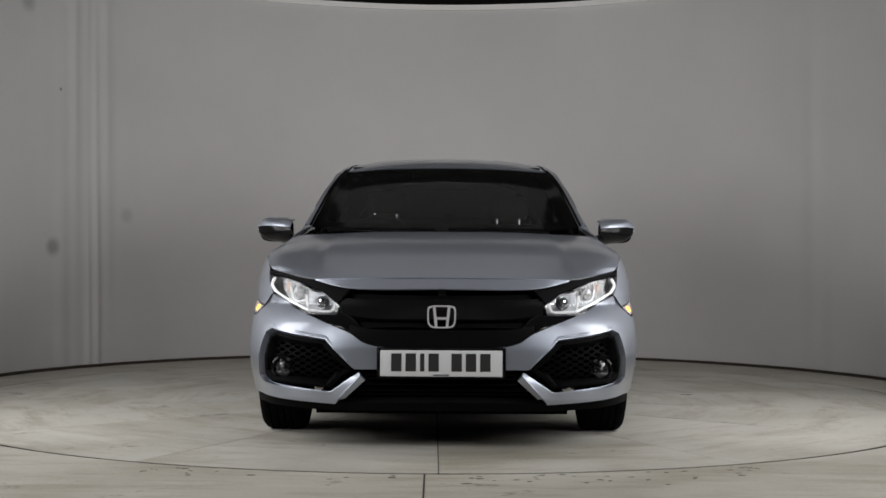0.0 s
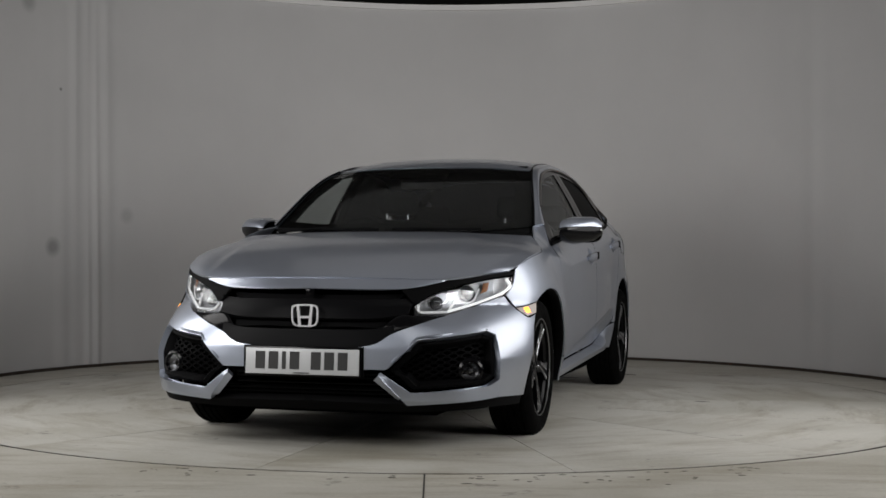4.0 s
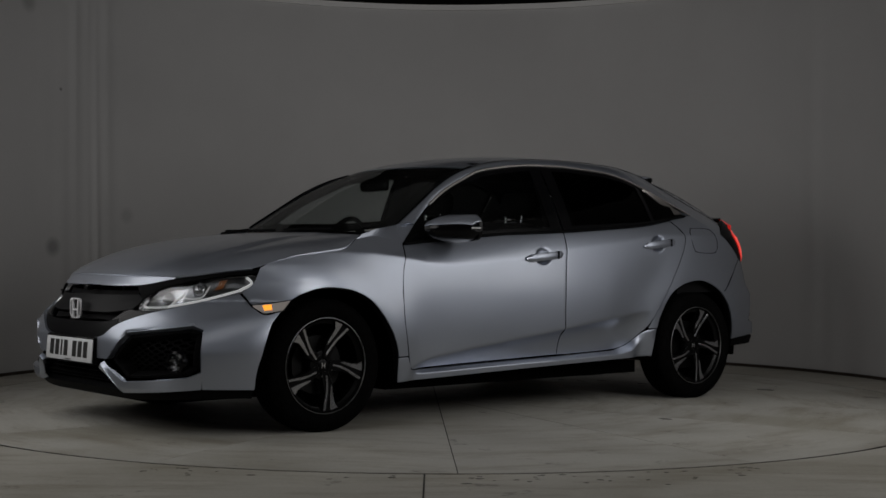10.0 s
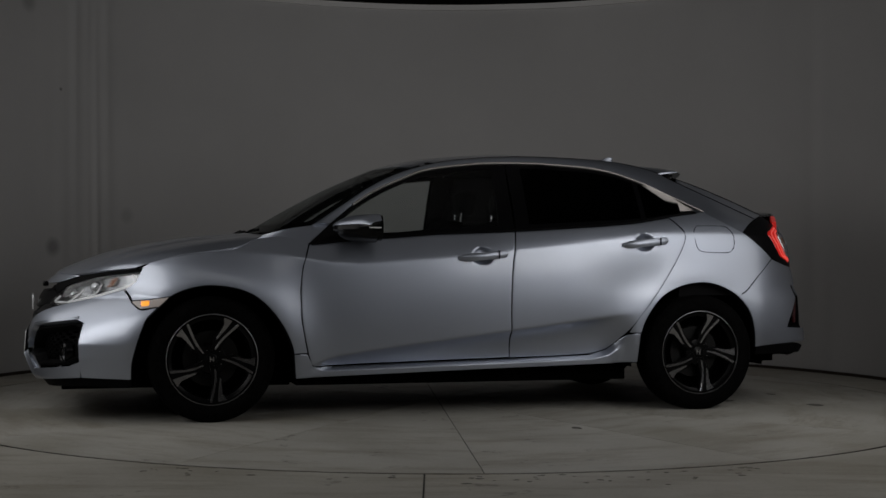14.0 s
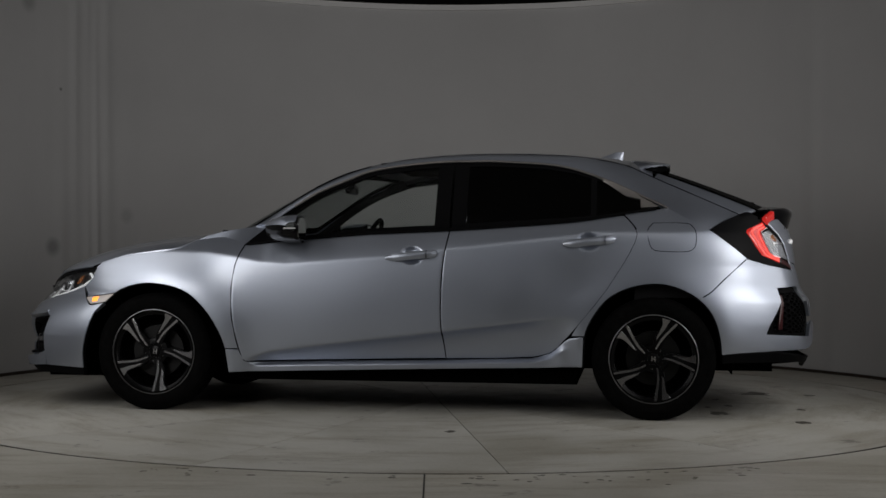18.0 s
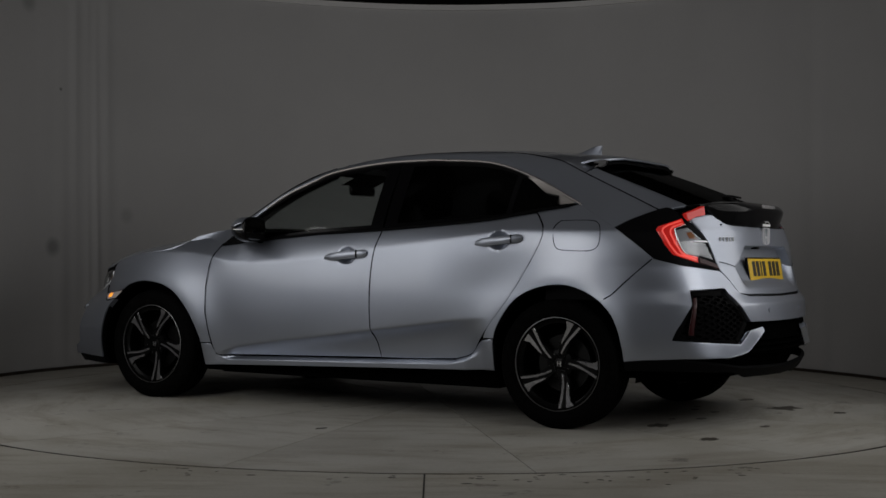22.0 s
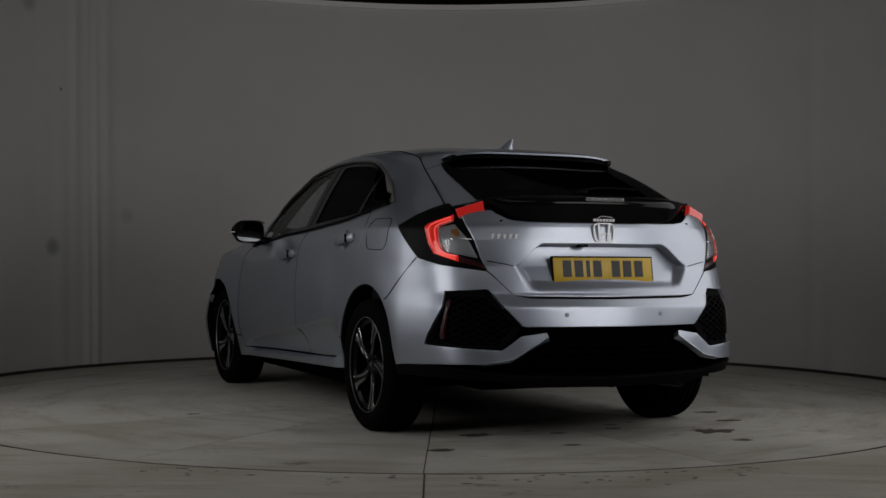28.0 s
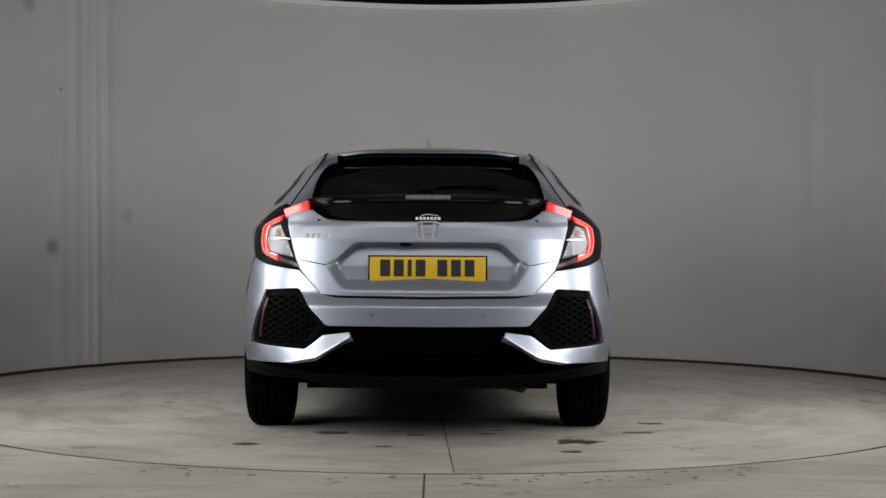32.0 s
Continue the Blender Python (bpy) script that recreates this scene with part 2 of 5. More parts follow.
bm = bmesh.new()
box(bm, (0, -3.0, 3.42), (16, 20, 0.12))
tagged(part("ceiling", bm, CEILING, None), "plain dull grey ceiling", kind="structure")
for name, centre, size in (("wall_north", (0, 6.9, 1.68), (16, 0.2, 3.36)), ("wall_south", (0, -12.9, 1.68), (16, 0.2, 3.36)),
                           ("wall_east", (7.9, -3, 1.68), (0.2, 19.6, 3.36)), ("wall_west", (-7.9, -3, 1.68), (0.2, 19.6, 3.36))):
    bm = bmesh.new()
    box(bm, centre, size)
    tagged(part(name, bm, OUTER, None), "plain dark outer wall of the studio", kind="structure")


def annulus(name, r0, outline, z, mat, label):
    """The floor round the turntable's pit: a sheet with a round hole, out to the studio's walls."""
    bm = bmesh.new()
    n = 240
    inner = [bm.verts.new((r0 * math.cos(2 * math.pi * k / n), r0 * math.sin(2 * math.pi * k / n), z)) for k in range(n)]
    low = [bm.verts.new((v.co.x, v.co.y, z - 0.1)) for v in inner]
    outer = []
    for v in inner:
        x, y = v.co.x, v.co.y
        s = min((outline[0] if x > 0 else -outline[1]) / x if abs(x) > 1e-6 else 1e9,
                (outline[2] if y > 0 else -outline[3]) / y if abs(y) > 1e-6 else 1e9)
        outer.append(bm.verts.new((x * s, y * s, z)))
    for k in range(n):
        j = (k + 1) % n
        bm.faces.new((inner[k], outer[k], outer[j], inner[j]))
        bm.faces.new((low[k], inner[k], inner[j], low[j]))
    return tagged(part(name, bm, mat, None), label, kind="structure")


floor = annulus("floor", TABLE_R + 0.026, (7.9, 7.9, 6.9, 12.9), 0.0, FLOOR, "worn pale concrete floor with grey stains")
bm = bmesh.new()
box(bm, (0, 0, -0.12), (6.2, 6.2, 0.04))
tagged(part("pit_floor", bm, GAPMAT, None), "dark bottom of the turntable pit", kind="structure")
bm = bmesh.new()
box(bm, (-0.045, -3.9, 0.0007), (0.006, 2.08, 0.0014))
tagged(part("floor_joint", bm, GAPMAT, None), "thin dark joint in the concrete floor", kind="structure")

# the turntable: fourteen wedge plates on a hidden drum
turntable = tagged(new("turntable"), "round pale stained turntable deck flush with the floor", "turntable")
# drum side coloured dark so that the gap round the deck reads dark
bm = bmesh.new()
lathe(bm, [(0.0001, -0.1), (TABLE_R - 0.004, -0.1), (TABLE_R - 0.004, -0.0025), (0.0001, -0.0025)], 96)
part("drum", bm, GAPMAT, turntable)


# ---------------------------------------------------------------- the car: its skin
# The car's own space: x to the nose, y to its left side, z up, midway between the axles; the root stands on the turntable's axis.
OX, OY = 0.082, 0.055
WHEELS = ((1.3485, 0.315), (-1.3485, 0.318))
XA, XB = 1.2, -1.1
car = tagged(new("car"), "silver five-door hatchback with black trim and lit lamps", "car")


def table(x, rows):
    a = np.array(rows)
    return np.interp(x, a[:, 0], a[:, 1])


def sstep(x, a, b):
    t = np.clip((x - a) / (b - a), 0, 1)
    return t * t * (3 - 2 * t)


def nose_x(z):
    return table(z, [(0.12, 2.12), (0.18, 2.17), (0.23, 2.215), (0.33, 2.25), (0.45, 2.25), (0.55, 2.235), (0.63, 2.205), (0.70, 2.16), (0.76, 2.09), (0.85, 1.98), (1.0, 1.9)])


def tail_x(z):
    return table(z, [(0.2, -2.15), (0.3, -2.21), (0.37, -2.245), (0.5, -2.235), (0.62, -2.215), (0.68, -2.17), (0.8, -2.135), (0.98, -2.10), (1.1, -2.06), (1.2, -1.98)])


def nose_p(z):
    return table(z, [(0.2, 5.0), (0.4, 4.7), (0.52, 3.5), (0.63, 2.4), (0.72, 2.6), (0.8, 3.0), (1.0, 3.0)])


def tail_p(z):
    return table(z, [(0.2, 7.5), (0.5, 7.5), (0.7, 5.4), (0.8, 4.5), (0.9, 4.0), (1.0, 3.6), (1.1, 3.5)])


def shoulder_z(x):
    return table(x, [(-2.1, 1.0), (-1.5, 0.995), (-1.05, 0.975), (-0.6, 0.92), (-0.24, 0.88), (0.07, 0.841), (0.32, 0.822), (0.6, 0.802), (0.75, 0.812), (0.9, 0.842), (1.04, 0.862), (1.2, 0.868)])


def crease_z(x):
    return table(x, [(-1.0, 0.54), (-0.8, 0.52), (-0.25, 0.450), (0.45, 0.364), (0.70, 0.328), (0.81, 0.295), (1.2, 0.25)])


def soft(d, e):
    """d where it is positive, easing into 0."""
    return 0.5 * (d + np.sqrt(d * d + e * e)) - 0.0


def side_y(x, z):
    """Half the body's width along the flank."""
    zs = shoulder_z(x)
    over = soft(z - zs, 0.005)
    bulge = 0.20 + 0.42 * sstep(x, 0.75, 1.1) * (np.asarray(z) > 0.62)
    y = 0.884 - bulge * (np.minimum(z, zs) - 0.62) ** 2 - 0.027 * sstep(-np.asarray(x, float), 0.55, 1.1) * (1 - sstep(z, 0.66, 0.95))
    y = y - table(x, [(-1.1, 0.62), (-0.6, 0.42), (0.0, 0.36), (0.7, 0.45), (0.95, 0.9), (1.2, 0.9)]) * over - 1.3 * over ** 2
    zc = crease_z(x)
    under = soft(zc - z, 0.003) * sstep(x, -0.98, -0.66) * (1 - sstep(x, 0.74, 0.85))
    y = y - 0.078 * (1 - np.exp(-under / 0.05))
    return y


def flare(x, z):
    f = 0.0
    for wx, wz in WHEELS:
        r = np.hypot(x - wx, z - wz)
        f = f + (0.034 if wx > 0 else 0.026) * np.exp(-((r - 0.37) / 0.15) ** 2) * (0.6 + 0.4 * sstep(z, 0.2, 0.45) if wx > 0 else 0.25 + 0.75 * sstep(z, 0.2, 0.45))
    return f


def skin(q, z):
    """The flank unrolled: q is x along the side, and goes on round the corners to the middle of nose and tail."""
    q, z = np.asarray(q, float), np.asarray(z, float)
    x = np.clip(q, XB, XA)
    y = side_y(x, z)
    for sign, x0, end, p in ((1, XA, nose_x(z), nose_p(z)), (-1, XB, tail_x(z), tail_p(z))):
        al = np.clip((q - x0) * sign / 0.9, 0, math.pi / 2)
        w = side_y(x0, z)
        r = ((np.sin(al) / np.abs(end - x0)) ** p + (np.cos(al) / w) ** p) ** (-1 / p)
        on = (q - x0) * sign > 0
        x = np.where(on, x0 + sign * r * np.sin(al), x)
        y = np.where(on, r * np.cos(al), y)
    sweep = table(z, [(0.3, 0.16), (0.5, 0.16), (0.7, 0.09), (0.92, 0.0)])
    x = x + np.where(q < XB, sweep * (y / 0.85) ** 2 * sstep(-x, 1.6, 2.0), 0)
    y = y + flare(x, z) * sstep(y, 0.5, 0.8)
    return np.stack([x, y, z], -1)


def sx(x, z):
    """q of the flank at x."""
    if XB <= x <= XA:
        return x
    sign, x0, end, p = (1, XA, nose_x(z), nose_p(z)) if x > XA else (-1, XB, tail_x(z), tail_p(z))
    t = min(abs(x - x0) / abs(end - x0), 1)
    return float(x0 + sign * 0.9 * math.atan2(abs(x - x0), side_y(x0, z) * (1 - t ** p) ** (1 / p)))


def fy(y, z):
    """q of the nose at y."""
    p, w = nose_p(z), side_y(XA, z)
    return float(XA + 0.9 * math.atan2((nose_x(z) - XA) * (1 - min(y / w, 1) ** p) ** (1 / p), y))


def ry(y, z):
    """q of the tail at y."""
    p, w = tail_p(z), side_y(XB, z)
    return float(XB - 0.9 * math.atan2((XB - tail_x(z)) * (1 - min(y / w, 1) ** p) ** (1 / p), y))


def S(*pts):
    return [(sx(x, z), z) for x, z in pts]


def F(*pts):
    return [(fy(y, z), z) for y, z in pts]


def R(*pts):
    return [(ry(y, z), z) for y, z in pts]


def curve(pts, us, smooth=True):
    """A smooth line through the points, sampled by its length."""
    p = np.array(pts, float)
    if smooth and len(p) > 2:
        ext = np.vstack([2 * p[0] - p[1], p, 2 * p[-1] - p[-2]])
        out = []
        for k in range(len(p) - 1):
            a, b, c, d = ext[k:k + 4]
            t = np.linspace(0, 1, 17)[:-1, None]
            out.append(0.5 * (2 * b + (c - a) * t + (2 * a - 5 * b + 4 * c - d) * t ** 2 + (3 * b - a - 3 * c + d) * t ** 3))
        p = np.vstack(out + [p[-1:]])
    d = np.concatenate([[0], np.cumsum(np.linalg.norm(np.diff(p, axis=0), axis=1))])
    return np.stack([np.interp(np.asarray(us) * d[-1], d, p[:, k]) for k in range(p.shape[1])], -1)


def length(pts):
    p = np.array(pts, float)
    return float(np.linalg.norm(np.diff(p, axis=0), axis=1).sum())


def spread(n, size, gap, edge=0.003):
    """Steps from side to side that leave half a gap and gather at the rolled edge."""
    g, e = gap / size, min((gap + edge) / size, 0.2)
    return np.concatenate([[g], np.linspace(e, 1 - e, n), [1 - g]])


def coons(low, high, left, right, nu=24, nv=16, gap=0.0025, smooth="1111", on_skin=True):
    """A sheet between four lines: low and high run the same way, left and right go from low to high."""
    us, vs = spread(nu, max(length(low), length(high)), gap), spread(nv, max(length(left), length(right)), gap)
    c0, c1 = curve(low, us, smooth[0] == "1"), curve(high, us, smooth[1] == "1")
    d0, d1 = curve(left, vs, smooth[2] == "1"), curve(right, vs, smooth[3] == "1")
    u, v = us[:, None, None], vs[None, :, None]
    k = [np.array(a, float) for a in (low[0], low[-1], high[0], high[-1])]
    s = (1 - v) * c0[:, None] + v * c1[:, None] + (1 - u) * d0[None] + u * d1[None]
    s = s - ((1 - u) * (1 - v) * k[0] + u * (1 - v) * k[1] + (1 - u) * v * k[2] + u * v * k[3])
    return skin(s[..., 0], s[..., 1]) if on_skin else s


def normals(g):
    du, dv = np.gradient(g, axis=0), np.gradient(g, axis=1)
    n = np.cross(du, dv)
    n /= np.maximum(np.linalg.norm(n, axis=-1, keepdims=True), 1e-9)
    out = g.reshape(-1, 3).mean(0) - np.array([np.clip(g[..., 0].mean(), -1.1, 1.1), 0, 0.62])
    flip = (n.reshape(-1, 3).mean(0) @ out) < 0
    return -n if flip else n, flip


def sheets(name, grids, mat, parent, label="", thick=0.006, roll=0.0015, sides=(1, -1), lift=0.0, angle=40.0, close=True):
    """One mesh of sheets with thickness and rolled edges; sides: 1 the left half as given, -1 its mirror image."""
    verts, faces = [], []
    for g in grids:
        n, flip = normals(g)
        g = g + n * lift
        front = g.copy()
        rim = np.zeros(g.shape[:2], bool)
        rim[0], rim[-1], rim[:, 0], rim[:, -1] = True, True, True, True
        rim &= (np.abs(g[..., 1]) > 0.02) | (len(sides) == 1)
        front[rim] -= n[rim] * roll
        back = g - n * thick
        a, b = g.shape[:2]
        for side in sides:
            o = len(verts)
            m = np.array([1, side, 1])
            verts += list((front * m).reshape(-1, 3)) + list((back * m).reshape(-1, 3))
            turn = flip != (side < 0)
            idx = lambda i, j, k=0: o + k * a * b + i * b + j
            for i in range(a - 1):
                for j in range(b - 1):
                    f = (idx(i, j), idx(i + 1, j), idx(i + 1, j + 1), idx(i, j + 1))
                    faces.append(f[::-1] if turn else f)
                    if close:
                        f = tuple(t + a * b for t in f)
                        faces.append(f if turn else f[::-1])
            loop = [(i, 0) for i in range(a)] + [(a - 1, j) for j in range(1, b)] + [(i, b - 1) for i in range(a - 2, -1, -1)] + [(0, j) for j in range(b - 2, 0, -1)]
            for p, r in zip(loop, loop[1:] + loop[:1]):
                f = (idx(*p), idx(*p, 1), idx(*r, 1), idx(*r))
                faces.append(f[::-1] if turn else f)
    verts = np.array(verts) + np.array([OX, OY, 0])
    return mesh_object(name, verts, faces, mat, parent, label, True, angle)


def both(name, grids, mat, parent, label="", **k):
    """A part on either side of the car, two objects."""
    return [sheets(name, grids, mat, parent, label, sides=(s,), **k) for s in (1, -1)]


def band(top, low, nu=24, nv=6, gap=0.0, smooth="1100", on_skin=True):
    """A sheet between an upper and a lower line, straight across."""
    return coons(low, top, [low[0], top[0]], [low[-1], top[-1]], nu, nv, gap, smooth, on_skin)


# outlines on the flank, (x, z)
ARCH_F = [(1.75, 0.225), (1.742, 0.34), (1.675, 0.535), (1.56, 0.64), (1.45, 0.685), (1.34, 0.695), (1.205, 0.672), (1.10, 0.613), (1.0, 0.495), (0.938, 0.36), (0.922, 0.22)]
ARCH_R = [(-0.98, 0.26), (-0.985, 0.36), (-1.002, 0.475), (-1.095, 0.615), (-1.21, 0.684), (-1.35, 0.71), (-1.47, 0.69), (-1.58, 0.63), (-1.68, 0.52), (-1.73, 0.42), (-1.745, 0.345)]
DOOR_FRONT = [(0.81, 0.275), (0.845, 0.29), (0.875, 0.39), (0.9, 0.52), (0.905, 0.67), (0.89, 0.79), (0.85, 0.905)]
SEAM = [(-0.255, 0.30), (-0.24, 0.44), (-0.235, 0.60), (-0.245, 0.80), (-0.275, 0.985)]
REAR_EDGE = [(-0.72, 0.315), (-0.82, 0.345), (-0.90, 0.42), (-0.96, 0.49), (-1.05, 0.60), (-1.13, 0.71), (-1.205, 0.83), (-1.255, 0.93), (-1.26, 0.985), (-1.22, 1.04), (-1.19, 1.068)]
BELT_F = [(0.85, 0.905), (0.6, 0.93), (0.15, 0.967), (-0.275, 0.985)]
BELT_R = [(-0.275, 0.985), (-0.61, 1.007), (-0.91, 1.03), (-1.06, 1.05), (-1.19, 1.068)]

def dense(pts, a, b, n=161):
    """The smooth line through all the points, from one of them to another, as many short steps."""
    c = curve(pts, np.linspace(0, 1, n))
    i, j = [int(np.argmin(np.hypot(*(c - np.array(pts[k])).T))) for k in (a, b)]
    return [pts[a]] + [tuple(float(v) for v in p) for p in c[i + 1:j]] + [pts[b]]


def on(pts, lift=0.0):
    """Points of the unrolled skin in the car's space."""
    return [tuple(skin(q, z)) for q, z in pts]


# doors
front_door = coons(S((0.81, 0.275), (0.4, 0.285), (-0.255, 0.30)), S(*BELT_F), S(*DOOR_FRONT), S(*SEAM), 120, 90, 0.0036)
rear_door = coons(S((-0.255, 0.30), (-0.5, 0.305), (-0.72, 0.315)), S(*BELT_R), S(*SEAM), S(*REAR_EDGE), 110, 90, 0.0036)
for skin_grid, cx, cz in ((front_door, -0.077, 0.848), (rear_door, -1.015, 0.927)):
    r = np.sqrt(((skin_grid[..., 0] - cx) / 0.058) ** 2 + ((skin_grid[..., 2] - cz) / 0.047) ** 2)
    skin_grid[..., 1] -= 0.024 * np.clip(1 - r ** 2.5, 0, 1) ** 0.8
front_doors = both("front_door", [front_door], PAINT, car, "silver front door with a body-coloured handle", thick=0.02, roll=0.0006)
rear_doors = both("rear_door", [rear_door], PAINT, car, "silver rear door with a body-coloured handle", thick=0.02, roll=0.0006)

# front wings: from the arch up to the bonnet's edge
FENDER_TOP = [(1.665, 0.80), (1.5, 0.84), (1.35, 0.86), (1.2, 0.882)]
wing_front = coons(S(*dense(ARCH_F, 3, 5)), S((1.772, 0.670), (1.722, 0.715), (1.70, 0.76), (1.665, 0.80), (1.5, 0.842), (1.34, 0.862)), S((1.56, 0.64), (1.65, 0.624), (1.742, 0.612), (1.772, 0.670)), S((1.34, 0.695), (1.34, 0.862)), 30, 30, 0.0, "0101")
wing_mid = coons(S(*dense(ARCH_F, 5, 7)), S((1.34, 0.862), (1.22, 0.88), (1.12, 0.93)), S((1.34, 0.695), (1.34, 0.862)), S((1.10, 0.613), (1.105, 0.75), (1.12, 0.93)), 24, 30, 0.0, "0111")
wing_rear = coons(S(*dense(ARCH_F, 7, 9), (0.936, 0.345)), S((1.12, 0.93), (0.98, 0.945), (0.852, 0.91)), S((1.10, 0.613), (1.105, 0.75), (1.12, 0.93)), S((0.936, 0.345), (0.868, 0.345), (0.879, 0.39), (0.904, 0.52), (0.909, 0.67), (0.894, 0.79), (0.852, 0.91)), 40, 80, 0.0, "0110")
scuttle = coons(on(S((1.12, 0.93), (0.98, 0.945), (0.852, 0.91))), [(1.073, 0.772, 0.955), (0.95, 0.742, 0.985), (0.82, 0.715, 1.005)], [tuple(skin(sx(1.12, 0.93), 0.93)), (1.073, 0.772, 0.955)], [tuple(skin(0.852, 0.91)), (0.82, 0.715, 1.005)], 14, 8, 0.0, on_skin=False)
pillar_foot = coons([tuple(skin(0.852, 0.91)), (0.735, 0.755, 1.01)], [(0.82, 0.715, 1.005), (0.815, 0.716, 1.006)], [tuple(skin(0.852, 0.91)), (0.82, 0.715, 1.005)], [(0.735, 0.755, 1.01), (0.815, 0.716, 1.006)], 8, 8, 0.0, on_skin=False)
both("front_wing", [wing_front, wing_mid, wing_rear, scuttle, pillar_foot], PAINT, car, "silver front wing with a rounded arch lip", roll=0.0)


def mirrored(half):
    """A line from side to side out of its left half, which starts on the middle plane."""
    return [(x, -y, z) for x, y, z in half[:0:-1]] + list(half)


def crown(low, high, edge, middle, nu=40, nv=40, power=2.4, gap=0.002):
    """A sheet from side to side between a low and a high line (their left halves), an edge line and a line in the middle plane."""
    left = [(x, -y, z) for x, y, z in edge]
    g = coons(mirrored(low), mirrored(high), left, edge, nu, nv, gap, on_skin=False)
    c = curve(middle, np.linspace(0, 1, g.shape[1]))
    k = g.shape[0] // 2
    now = (g[k] + g[-1 - k]) / 2
    s = np.abs(np.linspace(-1, 1, g.shape[0]))[:, None, None]
    d = c - now
    d[:, 1] = 0
    return g + d[None] * (1 - s ** power)


# bonnet, windscreen, roof
NOSE_LINE = F((0, 0.752), (0.3, 0.750), (0.54, 0.746), (0.68, 0.762)) + S((1.72, 0.783))
WING_LINE = S((1.72, 0.783), (1.665, 0.80), (1.5, 0.842), (1.34, 0.862), (1.22, 0.88), (1.12, 0.93)) + S((1.075, 0.952))
COWL = [(1.10, 0, 0.970), (1.095, 0.4, 0.966), tuple(skin(*WING_LINE[-1]))]
bonnet = crown(on(NOSE_LINE), COWL, on(WING_LINE), [(2.107, 0, 0.752), (2.01, 0, 0.795), (1.84, 0, 0.853), (1.67, 0, 0.893), (1.51, 0, 0.922), (1.34, 0, 0.946), (1.19, 0, 0.962), (1.10, 0, 0.970)], 90, 50, 6.5)
ridge = np.abs(np.linspace(-1, 1, bonnet.shape[0]))[:, None]
along = np.linspace(0, 1, bonnet.shape[1])[None]
bonnet[..., 2] += 0.011 * (1 - sstep(ridge, 0.56, 0.64)) * np.sin(np.pi * np.clip(along, 0, 1)) ** 0.6
sheets("bonnet", [bonnet], PAINT, car, "silver bonnet with two soft creases", sides=(1,), thick=0.01)

RAIL = [(0.82, 0.715, 1.005), (0.65, 0.677, 1.115), (0.5, 0.64, 1.212), (0.35, 0.605, 1.286), (0.2, 0.575, 1.335), (0.0, 0.558, 1.376), (-0.3, 0.55, 1.402), (-0.6, 0.548, 1.405),
        (-0.9, 0.545, 1.394), (-1.08, 0.543, 1.371), (-1.22, 0.542, 1.338)]
SCREEN_TOP = [(0.335, 0, 1.352), (0.29, 0.35, 1.348), (0.2, 0.575, 1.335)]
screen = crown([(1.06, 0, 0.972), (1.02, 0.4, 0.972), (0.82, 0.715, 1.005)], SCREEN_TOP, RAIL[:5], [(1.06, 0, 0.972), (0.87, 0, 1.09), (0.6, 0, 1.235), (0.335, 0, 1.352)], 30, 24, 2.0)
windscreen = sheets("windscreen", [screen], SCREEN, car, "raked clear windscreen with a black band round its edge", sides=(1,), thick=0.004, roll=0.001)
ROOF_END = [(-1.22, 0, 1.402), (-1.225, 0.3, 1.388), (-1.22, 0.542, 1.338)]
roof = crown(SCREEN_TOP, ROOF_END, RAIL[4:], [(0.335, 0, 1.352), (0.15, 0, 1.398), (-0.1, 0, 1.429), (-0.4, 0, 1.441), (-0.8, 0, 1.435), (-1.22, 0, 1.402)], 40, 40, 2.6)
sheets("roof", [roof], PAINT, car, "silver roof panel", sides=(1,), thick=0.012)


def screen_band(g, u0, u1, v0, v1):
    """The black printed edge inside the windscreen."""
    a, b = g.shape[:2]
    return g[int(u0 * (a - 1)):int(u1 * (a - 1)) + 1, int(v0 * (b - 1)):int(v1 * (b - 1)) + 1]


sheets("screen_border", [screen_band(screen, 0, 1, 0, 0.12), screen_band(screen, 0, 1, 0.93, 1), screen_band(screen, 0, 0.07, 0, 1), screen_band(screen, 0.93, 1, 0, 1),
                         screen_band(screen, 0.36, 0.64, 0.8, 1)], DARK, windscreen, "black printed border", sides=(1,), thick=0.002, roll=0.0, lift=-0.008)

# cowl under the wipers
cowl = crown([(1.10, 0, 0.962), (1.095, 0.4, 0.958), (1.06, 0.77, 0.945)], [(0.98, 0, 0.95), (0.94, 0.4, 0.95), (0.78, 0.72, 0.97)], [(1.06, 0.77, 0.945), (0.78, 0.72, 0.97)], [(1.10, 0, 0.962), (0.98, 0, 0.95)], 20, 4, 2.0)
sheets("cowl", [cowl], TRIM, car, "black plastic scuttle below the windscreen", sides=(1,), thick=0.01)

# side frames: pillars and cant rails between the glass and the roof, down to the tailgate's shut line
DLO_TOP = [(0.852, 0.812, 0.905), (0.735, 0.755, 1.01), (0.6, 0.703, 1.115), (0.47, 0.672, 1.195), (0.31, 0.642, 1.265), (0.16, 0.624, 1.318), (-0.15, 0.611, 1.358), (-0.46, 0.611, 1.365),
           (-0.77, 0.622, 1.346), (-0.93, 0.637, 1.316), (-1.09, 0.665, 1.26), (-1.2, 0.682, 1.212), tuple(float(v) for v in skin(*S((-1.42, 1.105))[0]))]
GATE_LINE = [(-1.22, 0.542, 1.338), (-1.35, 0.57, 1.277), (-1.5, 0.598, 1.209), (-1.66, 0.628, 1.137), (-1.80, 0.655, 1.073)]
frame_low = DLO_TOP[1:]
frame_high = RAIL + GATE_LINE[1:3]
